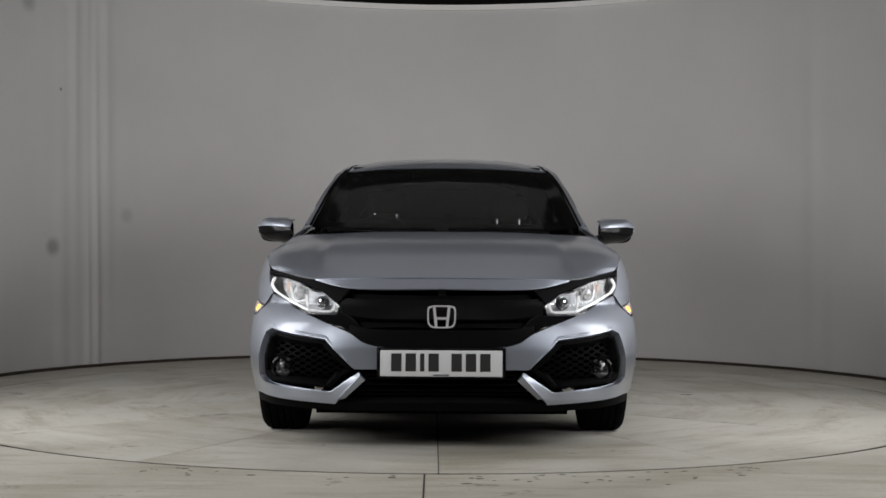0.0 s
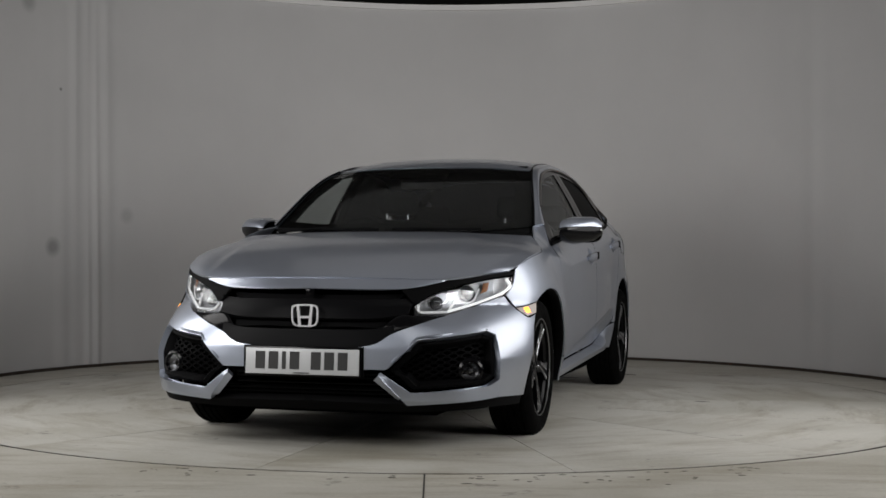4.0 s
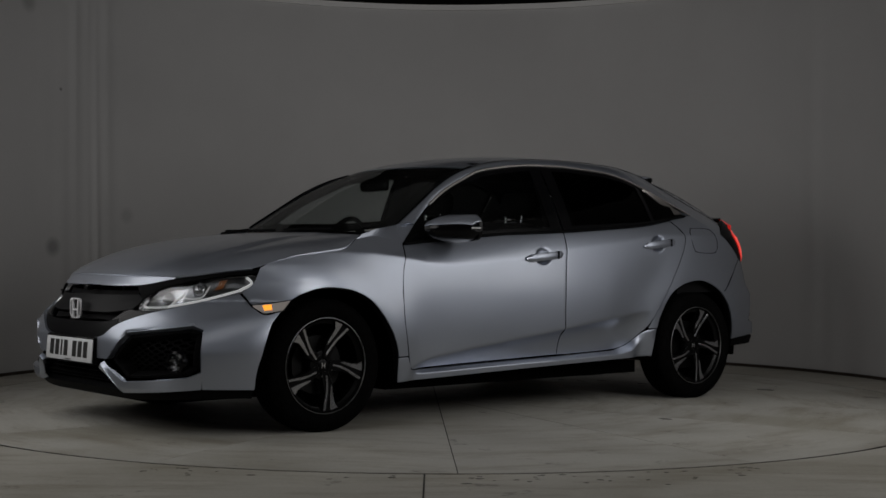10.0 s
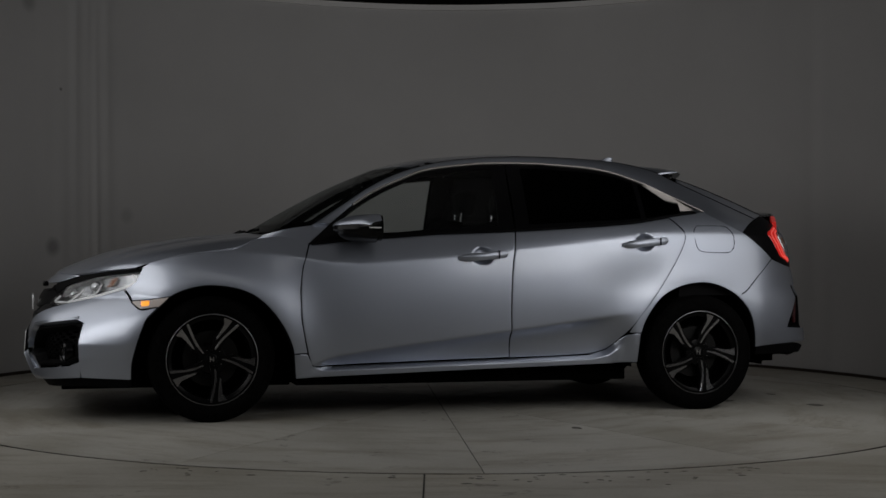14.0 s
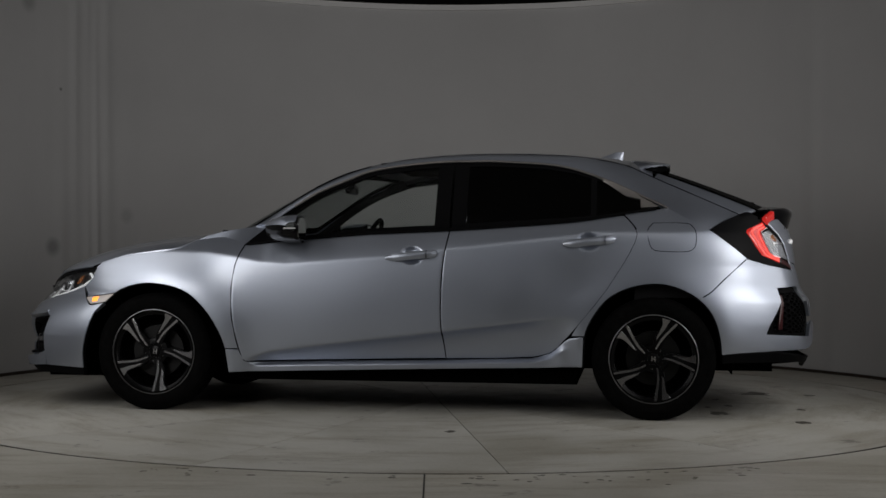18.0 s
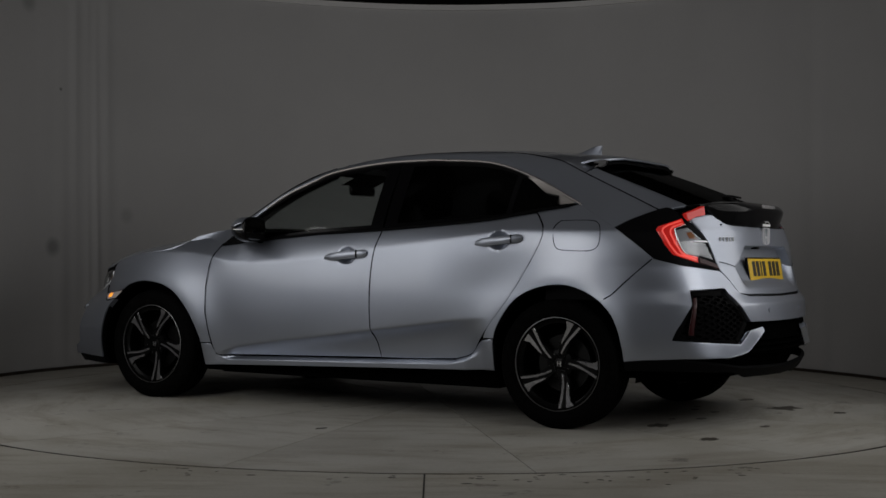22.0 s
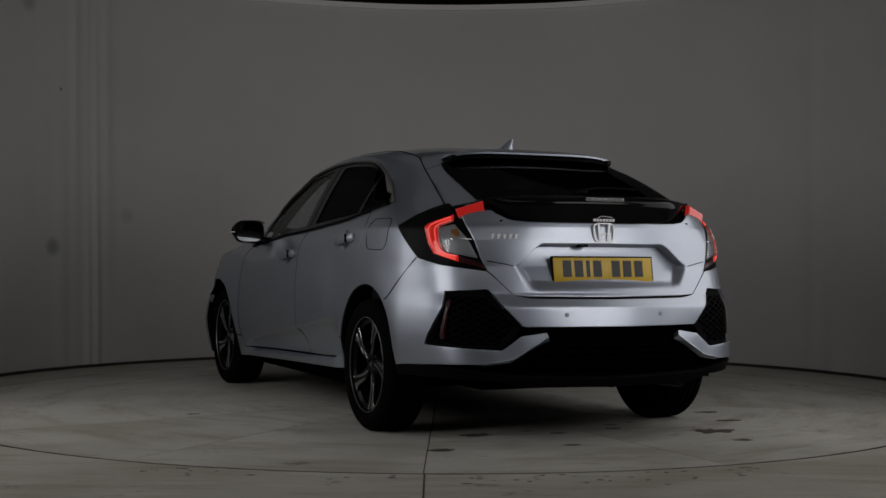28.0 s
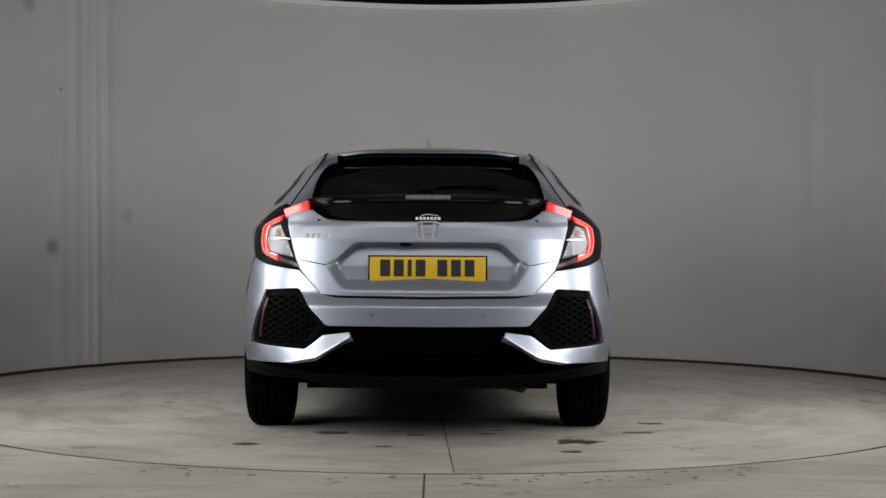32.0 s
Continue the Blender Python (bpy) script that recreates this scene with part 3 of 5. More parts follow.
side_frame = coons(frame_low, frame_high, [frame_low[0], frame_high[0]], [frame_low[-1], frame_high[-1]], 90, 10, 0.0, on_skin=False)
bow = np.sin(np.pi * np.linspace(0, 1, side_frame.shape[1]))[None, :, None] * np.array([0, 0.012, 0.01]) * (1 - sstep(np.linspace(0, 1, side_frame.shape[0]), 0.72, 1.0))[:, None, None]
side_frame = side_frame + bow
TIP = tuple(skin(*S((-1.63, 0.99))[0]))
HAUNCH_LOW = on(S((-1.42, 1.105), (-1.53, 1.045), (-1.63, 0.99)))
haunch = coons(HAUNCH_LOW, GATE_LINE[2:], [HAUNCH_LOW[0], GATE_LINE[2]], [TIP, (-1.71, 0.752, 1.04), GATE_LINE[-1]], 24, 16, 0.0, on_skin=False)
QUARTER_HIGH = S((-1.19, 1.068), (-1.3, 1.09), (-1.42, 1.105)) + S((-1.53, 1.045), (-1.63, 0.99), (-1.735, 0.915), (-1.845, 0.84))
quarter_foot = coons(S((-0.925, 0.433), (-0.99, 0.433)), S((-1.13, 0.71), (-1.21, 0.684)), S((-0.925, 0.433), *REAR_EDGE[3:6]), S((-0.99, 0.433), *dense(ARCH_R, 2, 4)), 10, 40, 0.0, smooth="0010")
quarter = coons(S((-1.13, 0.71), *dense(ARCH_R, 4, 7)), QUARTER_HIGH, S(*REAR_EDGE[5:]), S((-1.58, 0.63), (-1.645, 0.670), (-1.72, 0.73), (-1.845, 0.84)), 90, 50, 0.0, smooth="0011")
both("side_frame", [side_frame], PAINT, car, "silver pillar and roof rail beside the windows", thick=0.02, roll=0.0)
both("rear_quarter", [quarter_foot, quarter, haunch], PAINT, car, "silver rear quarter panel over the wheel", roll=0.0)

# sills
sill_top = S((0.935, 0.341), (0.868, 0.341), (0.842, 0.287), (0.80, 0.268), (0.4, 0.28), (-0.255, 0.295), (-0.72, 0.31), (-0.82, 0.34), (-0.90, 0.415), (-0.985, 0.43))
sill = coons(S((0.922, 0.215), (-0.15, 0.247), (-0.98, 0.268)), sill_top, S((0.922, 0.215), (0.935, 0.341)), S((-0.98, 0.268), (-0.985, 0.43)), 60, 14, 0.0, smooth="1011")
full_width = 0.884 - 0.20 * (sill[..., 2] - 0.62) ** 2 - 0.012
out = sstep(np.linspace(0, 1, sill.shape[1])[None], 1.0, 0.55)
sill[..., 1] += np.maximum(full_width - sill[..., 1], 0) * out * (1 - sstep(sill[..., 0], 0.8, 0.9)) * sstep(sill[..., 0], -0.95, -0.8)
both("sill", [sill], PAINT, car, "silver sill below the doors")

# front bumper
LAMP_LOW = [(0.40, 0.515), (0.53, 0.565), (0.63, 0.60), (0.775, 0.665)]
front_mid = coons(F((0, 0.36), (0.26, 0.36), (0.375, 0.36), (0.50, 0.487), (0.755, 0.523), (0.787, 0.505)), F((0, 0.452), (0.24, 0.455), (0.33, 0.472), *LAMP_LOW),
                  F((0, 0.36), (0, 0.452)), F((0.787, 0.505), (0.775, 0.665)), 60, 16, 0.0, smooth="0100")
front_corner = coons(F((0.80, 0.235)) + S((1.75, 0.222)), F((0.775, 0.665)) + S((1.748, 0.608), (1.705, 0.572), (1.625, 0.585)), F((0.80, 0.235), (0.812, 0.325), (0.787, 0.505), (0.775, 0.665)),
                     S(*dense(ARCH_F, 0, 2), (1.625, 0.585)), 24, 60, 0.0, smooth="1000")
front_lip = coons(F((0.345, 0.335), (0.455, 0.207), (0.80, 0.235)), F((0.35, 0.35), (0.475, 0.262), (0.78, 0.288), (0.813, 0.315)), F((0.345, 0.335), (0.35, 0.35)), F((0.80, 0.235), (0.813, 0.315)), 40, 10, 0.0, smooth="0000")
front_lip[..., 0] += 0.022 * np.linspace(1, 0, front_lip.shape[1])[None] * np.linspace(1, 0.3, front_lip.shape[0])[:, None]
sheets("front_bumper", [front_mid, front_corner, front_lip], PAINT, car, "silver front bumper with angular cut-outs", thick=0.03, roll=0.0)
nose_strip = coons(F((0, 0.703), (0.38, 0.702), (0.56, 0.733)), F((0, 0.7475), (0.3, 0.7455), (0.57, 0.742)), F((0, 0.703), (0, 0.7475)), F((0.56, 0.733), (0.57, 0.742)), 30, 8, 0.0)
sheets("nose_strip", [nose_strip], PAINT, car, "silver strip above the grille", roll=0.001)

# rear bumper
rear_corner = coons(S((-1.745, 0.345)) + R((0.785, 0.365)), S((-1.845, 0.838)) + R((0.745, 0.805)), S(*dense(ARCH_R, 7, 10)[::-1], (-1.645, 0.665), (-1.72, 0.725), (-1.845, 0.838)), R((0.785, 0.365), (0.812, 0.45), (0.765, 0.62), (0.742, 0.69), (0.745, 0.805)), 24, 48, 0.0, smooth="1100")
rear_mid = coons(R((0.742, 0.69), (0.58, 0.70), (0.45, 0.535), (0, 0.533)), R((0.745, 0.805), (0.58, 0.778), (0.545, 0.745), (0.475, 0.672), (0.40, 0.657), (0, 0.652)), R((0.742, 0.69), (0.745, 0.805)), R((0, 0.533), (0, 0.652)), 60, 16, 0.0, smooth="0000")
rear_lip = coons(R((0.785, 0.365), (0.62, 0.370), (0.50, 0.392), (0.34, 0.488)), R((0.812, 0.450), (0.545, 0.429), (0.46, 0.492), (0.345, 0.508)), R((0.785, 0.365), (0.812, 0.450)), R((0.34, 0.488), (0.345, 0.508)), 40, 10, 0.0, smooth="0000")
rear_lip[..., 0] -= 0.008 * np.linspace(1, 0, rear_lip.shape[1])[None] * np.minimum(1, np.linspace(0, 6, rear_lip.shape[0]))[:, None]
sheets("rear_bumper", [rear_corner, rear_mid, rear_lip], PAINT, car, "silver rear bumper with angular cut-outs", thick=0.03, roll=0.0)


# ---------------------------------------------------------------- the car: glass and trim
AT = Matrix.Translation((OX, OY, 0))


def solid(name, mat, parent, label="", smooth=True, angle=35.0):
    """Opens a bmesh that is closed by calling the result; its points are in the car's space."""
    bm = bmesh.new()

    def done():
        bm.transform(AT)
        return part(name, bm, mat, parent, label, smooth, angle)
    return bm, done


def pipe(name, pts, r, mat, parent, label="", side=1, n=40, closed=False, flat=1.0, sides=6):
    """A thin round or flattened moulding along a line in the car's space."""
    p = curve(pts, np.linspace(0, 1, n + 1)) * np.array([1, side, 1])
    bm, done = solid(name, mat, parent, label)
    rings = []
    for k, c in enumerate(p):
        d = Vector(p[min(k + 1, n)] - p[max(k - 1, 0)]).normalized()
        up = Vector((0, side, 0.15)) if abs(d.y) < 0.9 else Vector((1, 0, 0))
        a = d.cross(up).normalized()
        b = a.cross(d).normalized()
        rings.append([bm.verts.new(Vector(c) + r * (math.cos(2 * math.pi * j / sides) * a + flat * math.sin(2 * math.pi * j / sides) * b)) for j in range(sides)])
    for a, b in zip(rings, rings[1:]):
        for j in range(sides):
            bm.faces.new((a[j], a[(j + 1) % sides], b[(j + 1) % sides], b[j]))
    bm.faces.new(rings[0])
    bm.faces.new(rings[-1][::-1])
    return done()


def belt_z(x):
    return table(x, [(-1.42, 1.105), (-1.26, 1.088), (-1.06, 1.05), (-0.91, 1.03), (-0.61, 1.007), (-0.275, 0.985), (0.15, 0.967), (0.6, 0.93), (0.852, 0.905)])


def glass_point(x, v0, v1, n):
    """A column of the side glazing at x, between heights v0 and v1 above the belt, in metres from belt and top."""
    t = np.array(DLO_TOP)[::-1]
    low = skin(sx(x, float(belt_z(x))), float(belt_z(x)))
    high = np.array([np.interp(x, t[:, 0], t[:, k]) for k in range(3)])
    high[0] = low[0] = x
    h = max(high[2] - low[2], 0.004)
    v = np.linspace(min(v0 / h, 0.49), max(1 - v1 / h, 0.51), n)[:, None]
    g = low + (high - low) * v
    g[:, 1] += 0.010 * np.sin(np.pi * v[:, 0]) * min(h / 0.3, 1)
    return g


def glazing(x0, x1, v0, v1, n=24, m=8):
    return np.array([glass_point(x, v0, v1, m) for x in np.linspace(x0, x1, n)])


side_glass = []
for side in (1, -1):
    door, back = (front_doors[0], rear_doors[0]) if side == 1 else (front_doors[1], rear_doors[1])
    k = dict(sides=(side,), thick=0.004, roll=0.0)
    sheets("window_frame", [glazing(-0.272, 0.85, -0.004, 0.0, 40, 12)[:, :2], glazing(-0.272, 0.78, 0.0, 0.0, 40, 14)[:, -2:],
                            glazing(-0.27, -0.19, 0.0, 0.0, 4), glazing(0.66, 0.848, 0.0, 0.0, 8)], GLOSS, door, "gloss black window surround", lift=0.001, **k)
    sheets("window_pane", [glazing(-0.20, 0.68, 0.012, 0.012)], GLASS, door, "lightly tinted window glass", lift=-0.004, **k)
    sheets("window_frame", [glazing(-1.38, -0.282, -0.004, 0.0, 40, 12)[:, :2], glazing(-1.38, -0.282, 0.0, 0.0, 40, 14)[:, -2:],
                            glazing(-0.36, -0.282, 0.0, 0.0, 4), glazing(-1.05, -1.02, 0.0, 0.0, 3)], GLOSS, back, "gloss black window surround", lift=0.001, **k)
    sheets("window_pane", [glazing(-1.02, -0.35, 0.012, 0.012)], PRIVACY, back, "dark privacy glass", lift=-0.004, **k)
    sheets("quarter_pane", [glazing(-1.28, -1.05, 0.008, 0.008, 10)], PRIVACY, back, "dark quarter glass", lift=-0.004, **k)
    trim_in, trim_out = [(-1.085, 0.657, 1.254), (-1.2, 0.694, 1.165), (-1.284, 0.714, 1.103)], [(-1.09, 0.661, 1.262), (-1.22, 0.685, 1.204), (-1.402, 0.714, 1.110)]
    sheets("quarter_trim", [coons(trim_in, trim_out, [trim_in[0], trim_out[0]], [trim_in[-1], trim_out[-1]], 20, 6, 0.0, on_skin=False)], DULLCHROME, car,
           "satin chrome corner of the window trim", lift=0.018, sides=(side,), thick=0.016, roll=0.002)
    pipe("window_trim", [(x, y + 0.006, z + 0.002) for x, y, z in DLO_TOP[2:8]], 0.0075, DULLCHROME, car, "satin chrome strip over the front window", side, 60)
    pipe("window_trim", [(x, y + 0.006, z + 0.002) for x, y, z in DLO_TOP[7:]], 0.0065, DULLCHROME, car, "satin chrome strip over the rear window", side, 60)
    pipe("belt_strip", [tuple(skin(sx(x, float(belt_z(x))), float(belt_z(x))) + np.array([0, 0.004, 0.002])) for x in np.linspace(0.84, -1.36, 14)], 0.008, TRIM, car, "black rubber strip along the foot of the windows", side, 60)
    pipe("pillar_seal", [(x, y + 0.003, z + 0.006) for x, y, z in RAIL[:5]], 0.006, TRIM, car, "black seal beside the windscreen", side, 30)
    pipe("roof_joint", [(x, y - 0.002, z + 0.001) for x, y, z in RAIL[4:]], 0.0045, TRIM, car, "black roof joint strip", side, 40)
    pipe("bonnet_gap", [tuple(skin(*p) - np.array([0, 0.004, 0.003])) for p in WING_LINE], 0.0045, DARK, car, "", side, 40, sides=6)
    for edge in (DOOR_FRONT, SEAM, REAR_EDGE):
        pipe("door_gap", [tuple(skin(*p) - np.array([0, 0.0062, 0])) for p in S(*curve(edge, np.linspace(0, 1, 30)))], 0.0062, DARK, car, "", side, 60, sides=6)
    for name, pts in (("shut_line", [tuple(skin(*p)) for p in S((-1.60, 0.642), (-1.645, 0.668), (-1.72, 0.728), (-1.84, 0.837))]),
                      ("shut_line", [tuple(skin(*p)) for p in S((1.772, 0.665), (1.745, 0.609), (1.705, 0.572), (1.625, 0.585))]),
                      ("shut_line", [tuple(skin(*p)) for p in S((-0.915, 0.43), (-0.985, 0.43))]),
                      ("shut_line", [tuple(skin(*p)) for p in S((0.872, 0.343), (0.934, 0.343))]),
                      ("shut_line", GATE_LINE)):
        pipe(name, pts, 0.0033, DARK, car, "", side, 24, flat=1.0, sides=6)

# fuel flap, on the left flank alone
FLAP = [(-1.345, 1.025), (-1.50, 1.025), (-1.545, 1.01), (-1.565, 0.97), (-1.562, 0.91), (-1.54, 0.883), (-1.50, 0.875), (-1.38, 0.878), (-1.34, 0.89), (-1.322, 0.93), (-1.318, 0.99), (-1.345, 1.025)]
pipe("fuel_flap", [tuple(skin(*p)) for p in S(*FLAP)], 0.0021, DARK, car, "outline of the fuel flap", 1, 80, sides=5)

# door handles
for side, pair in ((1, (front_doors[0], rear_doors[0])), (-1, (front_doors[1], rear_doors[1]))):
    for door, x0, z0, x1, z1 in ((pair[0], 0.062, 0.836, -0.215, 0.862), (pair[1], -0.880, 0.912, -1.152, 0.940)):
        bm, done = solid("handle", PAINT, door, "silver pull handle")
        n, rings = 18, []
        for k in range(n + 1):
            t = k / n
            x, z = x0 + (x1 - x0) * t, z0 + (z1 - z0) * t
            y = float(skin(sx(x, z), z)[1])
            h = 0.021 * min(1, 0.45 + 2.2 * min(t * 1.5, (1 - t) * 6))
            o = 0.030 * min(1, math.sin(math.pi * min(max(t, 0.02), 0.98)) ** 0.45)
            loop = [(0.004 - 0.01, -0.7), (o - 0.002, -1.0), (o + 0.004, -0.3), (o + 0.003, 0.5), (o - 0.004, 1.0), (0.004 - 0.01, 0.9)]
            rings.append([bm.verts.new((x, side * (y + a), z + b * h)) for a, b in loop])
        for a, b in zip(rings, rings[1:]):
            for j in range(6):
                bm.faces.new((a[j], a[(j + 1) % 6], b[(j + 1) % 6], b[j]))
        bm.faces.new(rings[0])
        bm.faces.new(rings[-1])
        grip = done()
        bm, done = solid("lock_joint", DARK, grip)
        xx, zz = x0 + (x1 - x0) * 0.80, z0 + (z1 - z0) * 0.80
        box(bm, (xx, side * (float(skin(sx(xx, zz), zz)[1]) + 0.020), zz), (0.0025, 0.03, 0.042))
        done()

# ---------------------------------------------------------------- tailgate and spoilers
gate = new("tailgate")
gate.parent = car
tagged(gate, "silver tailgate with a dark rear window")
glass_top = [(-1.33, 0, 1.352), (-1.335, 0.3, 1.345), (-1.375, 0.495, 1.305)]
glass_low = [(-1.97, 0, 1.125), (-1.96, 0.3, 1.122), (-1.90, 0.545, 1.10)]
glass_edge = [glass_top[-1], (-1.5, 0.525, 1.258), (-1.7, 0.54, 1.182), glass_low[-1]]
rear_glass = crown(glass_top, glass_low, glass_edge, [glass_top[0], (-1.5, 0, 1.303), (-1.75, 0, 1.212), glass_low[0]], 24, 16, 2.2)
sheets("rear_window", [rear_glass], PRIVACY, gate, "dark sloping rear window", sides=(1,), thick=0.004, roll=0.001, lift=0.003)
gate_strip = coons([(x, y + 0.003, z) for x, y, z in glass_edge], GATE_LINE[1:], [glass_edge[0], GATE_LINE[1]], [glass_edge[-1], GATE_LINE[-1]], 24, 6, 0.001, on_skin=False)
both("gate_frame", [gate_strip], PAINT, gate, "silver frame beside the rear window", thick=0.01)
gate_head = crown(ROOF_END, [(-1.33, 0, 1.365), (-1.34, 0.3, 1.352), (-1.35, 0.57, 1.277)], GATE_LINE[:2], [ROOF_END[0], (-1.33, 0, 1.365)], 24, 5, 2.2)
sheets("gate_head", [gate_head], PAINT, gate, "silver head of the tailgate under the roof spoiler", sides=(1,), thick=0.01)

# roof spoiler: silver blade over a black underside
blade = crown([(-1.225, 0, 1.404), (-1.24, 0.3, 1.390), (-1.262, 0.46, 1.338)], [(-1.45, 0, 1.370), (-1.445, 0.3, 1.368), (-1.405, 0.452, 1.354)], [(-1.262, 0.46, 1.338), (-1.34, 0.462, 1.352), (-1.405, 0.452, 1.354)], [(-1.225, 0, 1.404), (-1.34, 0, 1.390), (-1.45, 0, 1.370)], 30, 10, 3.0)
spoiler = sheets("roof_spoiler", [blade], PAINT, car, "silver roof spoiler with a black underside", sides=(1,), thick=0.012, roll=0.003)
under = blade.copy()
under[..., 2] -= 0.022
sheets("underside", [under], TRIM, spoiler, "black plastic underside", sides=(1,), thick=0.012, roll=0.002)
for side in (1, -1):
    bm, done = solid("winglet", GLOSS, spoiler, "black side fin of the spoiler")
    prism(bm, [(-1.345, 1.350), (-1.40, 1.352), (-1.425, 1.345), (-1.42, 1.325), (-1.39, 1.308), (-1.35, 1.305)], 0.03, Matrix(((1, 0, 0, 0), (0, 0, side, side * 0.425), (0, 1, 0, 0), (0, 0, 0, 1))))
    bmesh.ops.bevel(bm, geom=bm.edges[:], offset=0.005, segments=2, affect="EDGES")
    done()

# lower spoiler across the tail, gloss black
tail_wing = crown([(-1.985, 0, 1.008), (-1.98, 0.40, 1.010), (-1.90, 0.535, 1.052)], [(-2.085, 0, 1.128), (-2.07, 0.35, 1.122), (-1.965, 0.56, 1.105)], [(-1.90, 0.535, 1.052), (-1.94, 0.548, 1.08), (-1.965, 0.56, 1.105)],
                  [(-2.105, 0, 1.003), (-2.118, 0, 1.06), (-2.125, 0, 1.10), (-2.085, 0, 1.128)], 40, 10, 2.2)
wing_top = crown([(-2.085, 0, 1.128), (-2.07, 0.35, 1.122), (-1.965, 0.56, 1.105)], [(-1.93, 0, 1.135), (-1.93, 0.3, 1.13), (-1.875, 0.555, 1.10)], [(-1.965, 0.56, 1.105), (-1.875, 0.555, 1.10)], [(-2.085, 0, 1.128), (-1.93, 0, 1.135)], 40, 6, 2.2)
lower_wing = sheets("tail_spoiler", [tail_wing, wing_top], GLOSS, gate, "gloss black spoiler across the tail", sides=(1,), thick=0.01, roll=0.002)
bm, done = solid("brake_lamp", material("smoked_lens", (0.2, 0.19, 0.19), 0.2), lower_wing, "unlit high brake lamp")
box(bm, (-2.122, 0, 1.108), (0.012, 0.20, 0.018), bevel=0.003)
done()
for k in range(6):
    bm, done = solid("brake_bulb", BULB, lower_wing)
    tube(bm, (-2.13, -0.083 + 0.033 * k, 1.108), (-2.124, -0.083 + 0.033 * k, 1.108), 0.0075, seg=10)
    done()

# lower tailgate skin with the plate's recess
GATE_TOP = R((0, 1.003), (0.40, 1.005), (0.50, 1.035), (0.535, 1.055))
gate_side = R((0.475, 0.675), (0.545, 0.75), (0.585, 0.80), (0.625, 0.93), (0.645, 1.035))
low_line = R((0, 0.665), (0.40, 0.67), (0.475, 0.675))


def tail_grid(low, high, edge, nu, nv):
    """A sheet over the tail from side to side: its left half and the mirror image in one."""
    g = coons(low, high, [low[0], high[0]], edge, nu, nv, 0.0, smooth="0101")
    m = g[::-1].copy() * np.array([1, -1, 1])
    return np.concatenate([m[:-1], g], 0)


gate_skin = tail_grid(low_line, GATE_TOP + R((0.645, 1.035)), gate_side, 110, 80)
yy, zz = np.abs(gate_skin[..., 1]), gate_skin[..., 2]
lid = 0.905 - 0.10 * sstep(yy, 0.30, 0.46)
foot = 0.69
wide = 0.455 - 0.06 * np.clip((0.81 - zz) / 0.12, 0, 1)
deep = sstep(lid - zz, -0.002, 0.014) * sstep(zz - foot, -0.006, 0.05) * (1 - sstep(yy, wide - 0.055, wide + 0.01))
gate_skin[..., 0] += 0.055 * deep * (0.35 + 0.65 * sstep(zz, 0.66, 0.88))
sheets("lower_skin", [gate_skin], PAINT, gate, "silver lower tailgate with a recess for the plate", sides=(1,), thick=0.012, roll=0.002)
# shade of the crease beside the recess, drawn as a thin near-black line
for side in (1, -1):
    pipe("lid_crease", [tuple(skin(*p) + np.array([-0.001, 0, 0])) for p in R((0.575, 0.825), (0.52, 0.815), (0.46, 0.803))], 0.002, DARK, gate, "", side, 10, sides=5)


# ---------------------------------------------------------------- nose: grille, lamps, vents
def lay(pts_low, pts_high, nu=20, nv=8, smooth="0000", ends=None):
    return coons(pts_low, pts_high, ends[0] if ends else [pts_low[0], pts_high[0]], ends[1] if ends else [pts_low[-1], pts_high[-1]], nu, nv, 0.0, smooth)


def ribbon(outline, width, n=10):
    """A closed band that runs inside an outline of the unrolled skin."""
    c = np.mean(np.array(outline), 0)
    grids = []
    for a, b in zip(outline, outline[1:] + outline[:1]):
        inner = []
        for p in (a, b):
            d = c - np.array(p)
            inner.append(tuple(np.array(p) + d / np.linalg.norm(d) * width))
        grids.append(coons([a, b], inner, [a, inner[0]], [b, inner[1]], n, 3, 0.0, "0000"))
    return grids


# shade behind the openings, put in as a near-black sheet
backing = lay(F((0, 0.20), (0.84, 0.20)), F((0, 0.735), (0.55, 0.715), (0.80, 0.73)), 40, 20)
sheets("nose_backing", [backing], DARK, car, "near-black sheet for the shade behind the grille and vents", lift=-0.14, thick=0.01, roll=0.0)

grille = new("grille")
grille.parent = car
tagged(grille, "gloss black radiator grille")
# upper bar, middle slot, lower bar
for name, low, high, lift, mat in (("grille_bar", F((0, 0.575), (0.28, 0.578), (0.44, 0.60)), F((0, 0.665), (0.30, 0.662), (0.47, 0.668)), -0.012, SATIN),
                                   ("grille_bar", F((0, 0.452), (0.24, 0.455), (0.33, 0.475), (0.40, 0.515)), F((0, 0.53), (0.28, 0.534), (0.40, 0.555)), -0.01, SATIN),
                                   ("grille_slat", F((0, 0.535), (0.36, 0.55)), F((0, 0.57), (0.36, 0.585)), -0.04, TRIM),
                                   ("grille_slat", F((0, 0.672), (0.40, 0.672)), F((0, 0.70), (0.42, 0.70)), -0.045, TRIM),
                                   ("grille_wing", F((0.30, 0.475), (0.40, 0.515), (0.53, 0.567), (0.60, 0.592)), F((0.30, 0.50), (0.40, 0.60), (0.47, 0.60), (0.55, 0.597), (0.60, 0.597)), -0.012, GLOSS)):
    (both if name == "grille_wing" else sheets)(name, [lay(low, high, 30, 8, "1111")], mat, grille, "", lift=lift, thick=0.02, roll=0.006)
bm, done = solid("radar_block", GLOSS, grille, "small black block over the badge")
box(bm, (2.165, 0, 0.687), (0.03, 0.035, 0.028), bevel=0.004)
done()

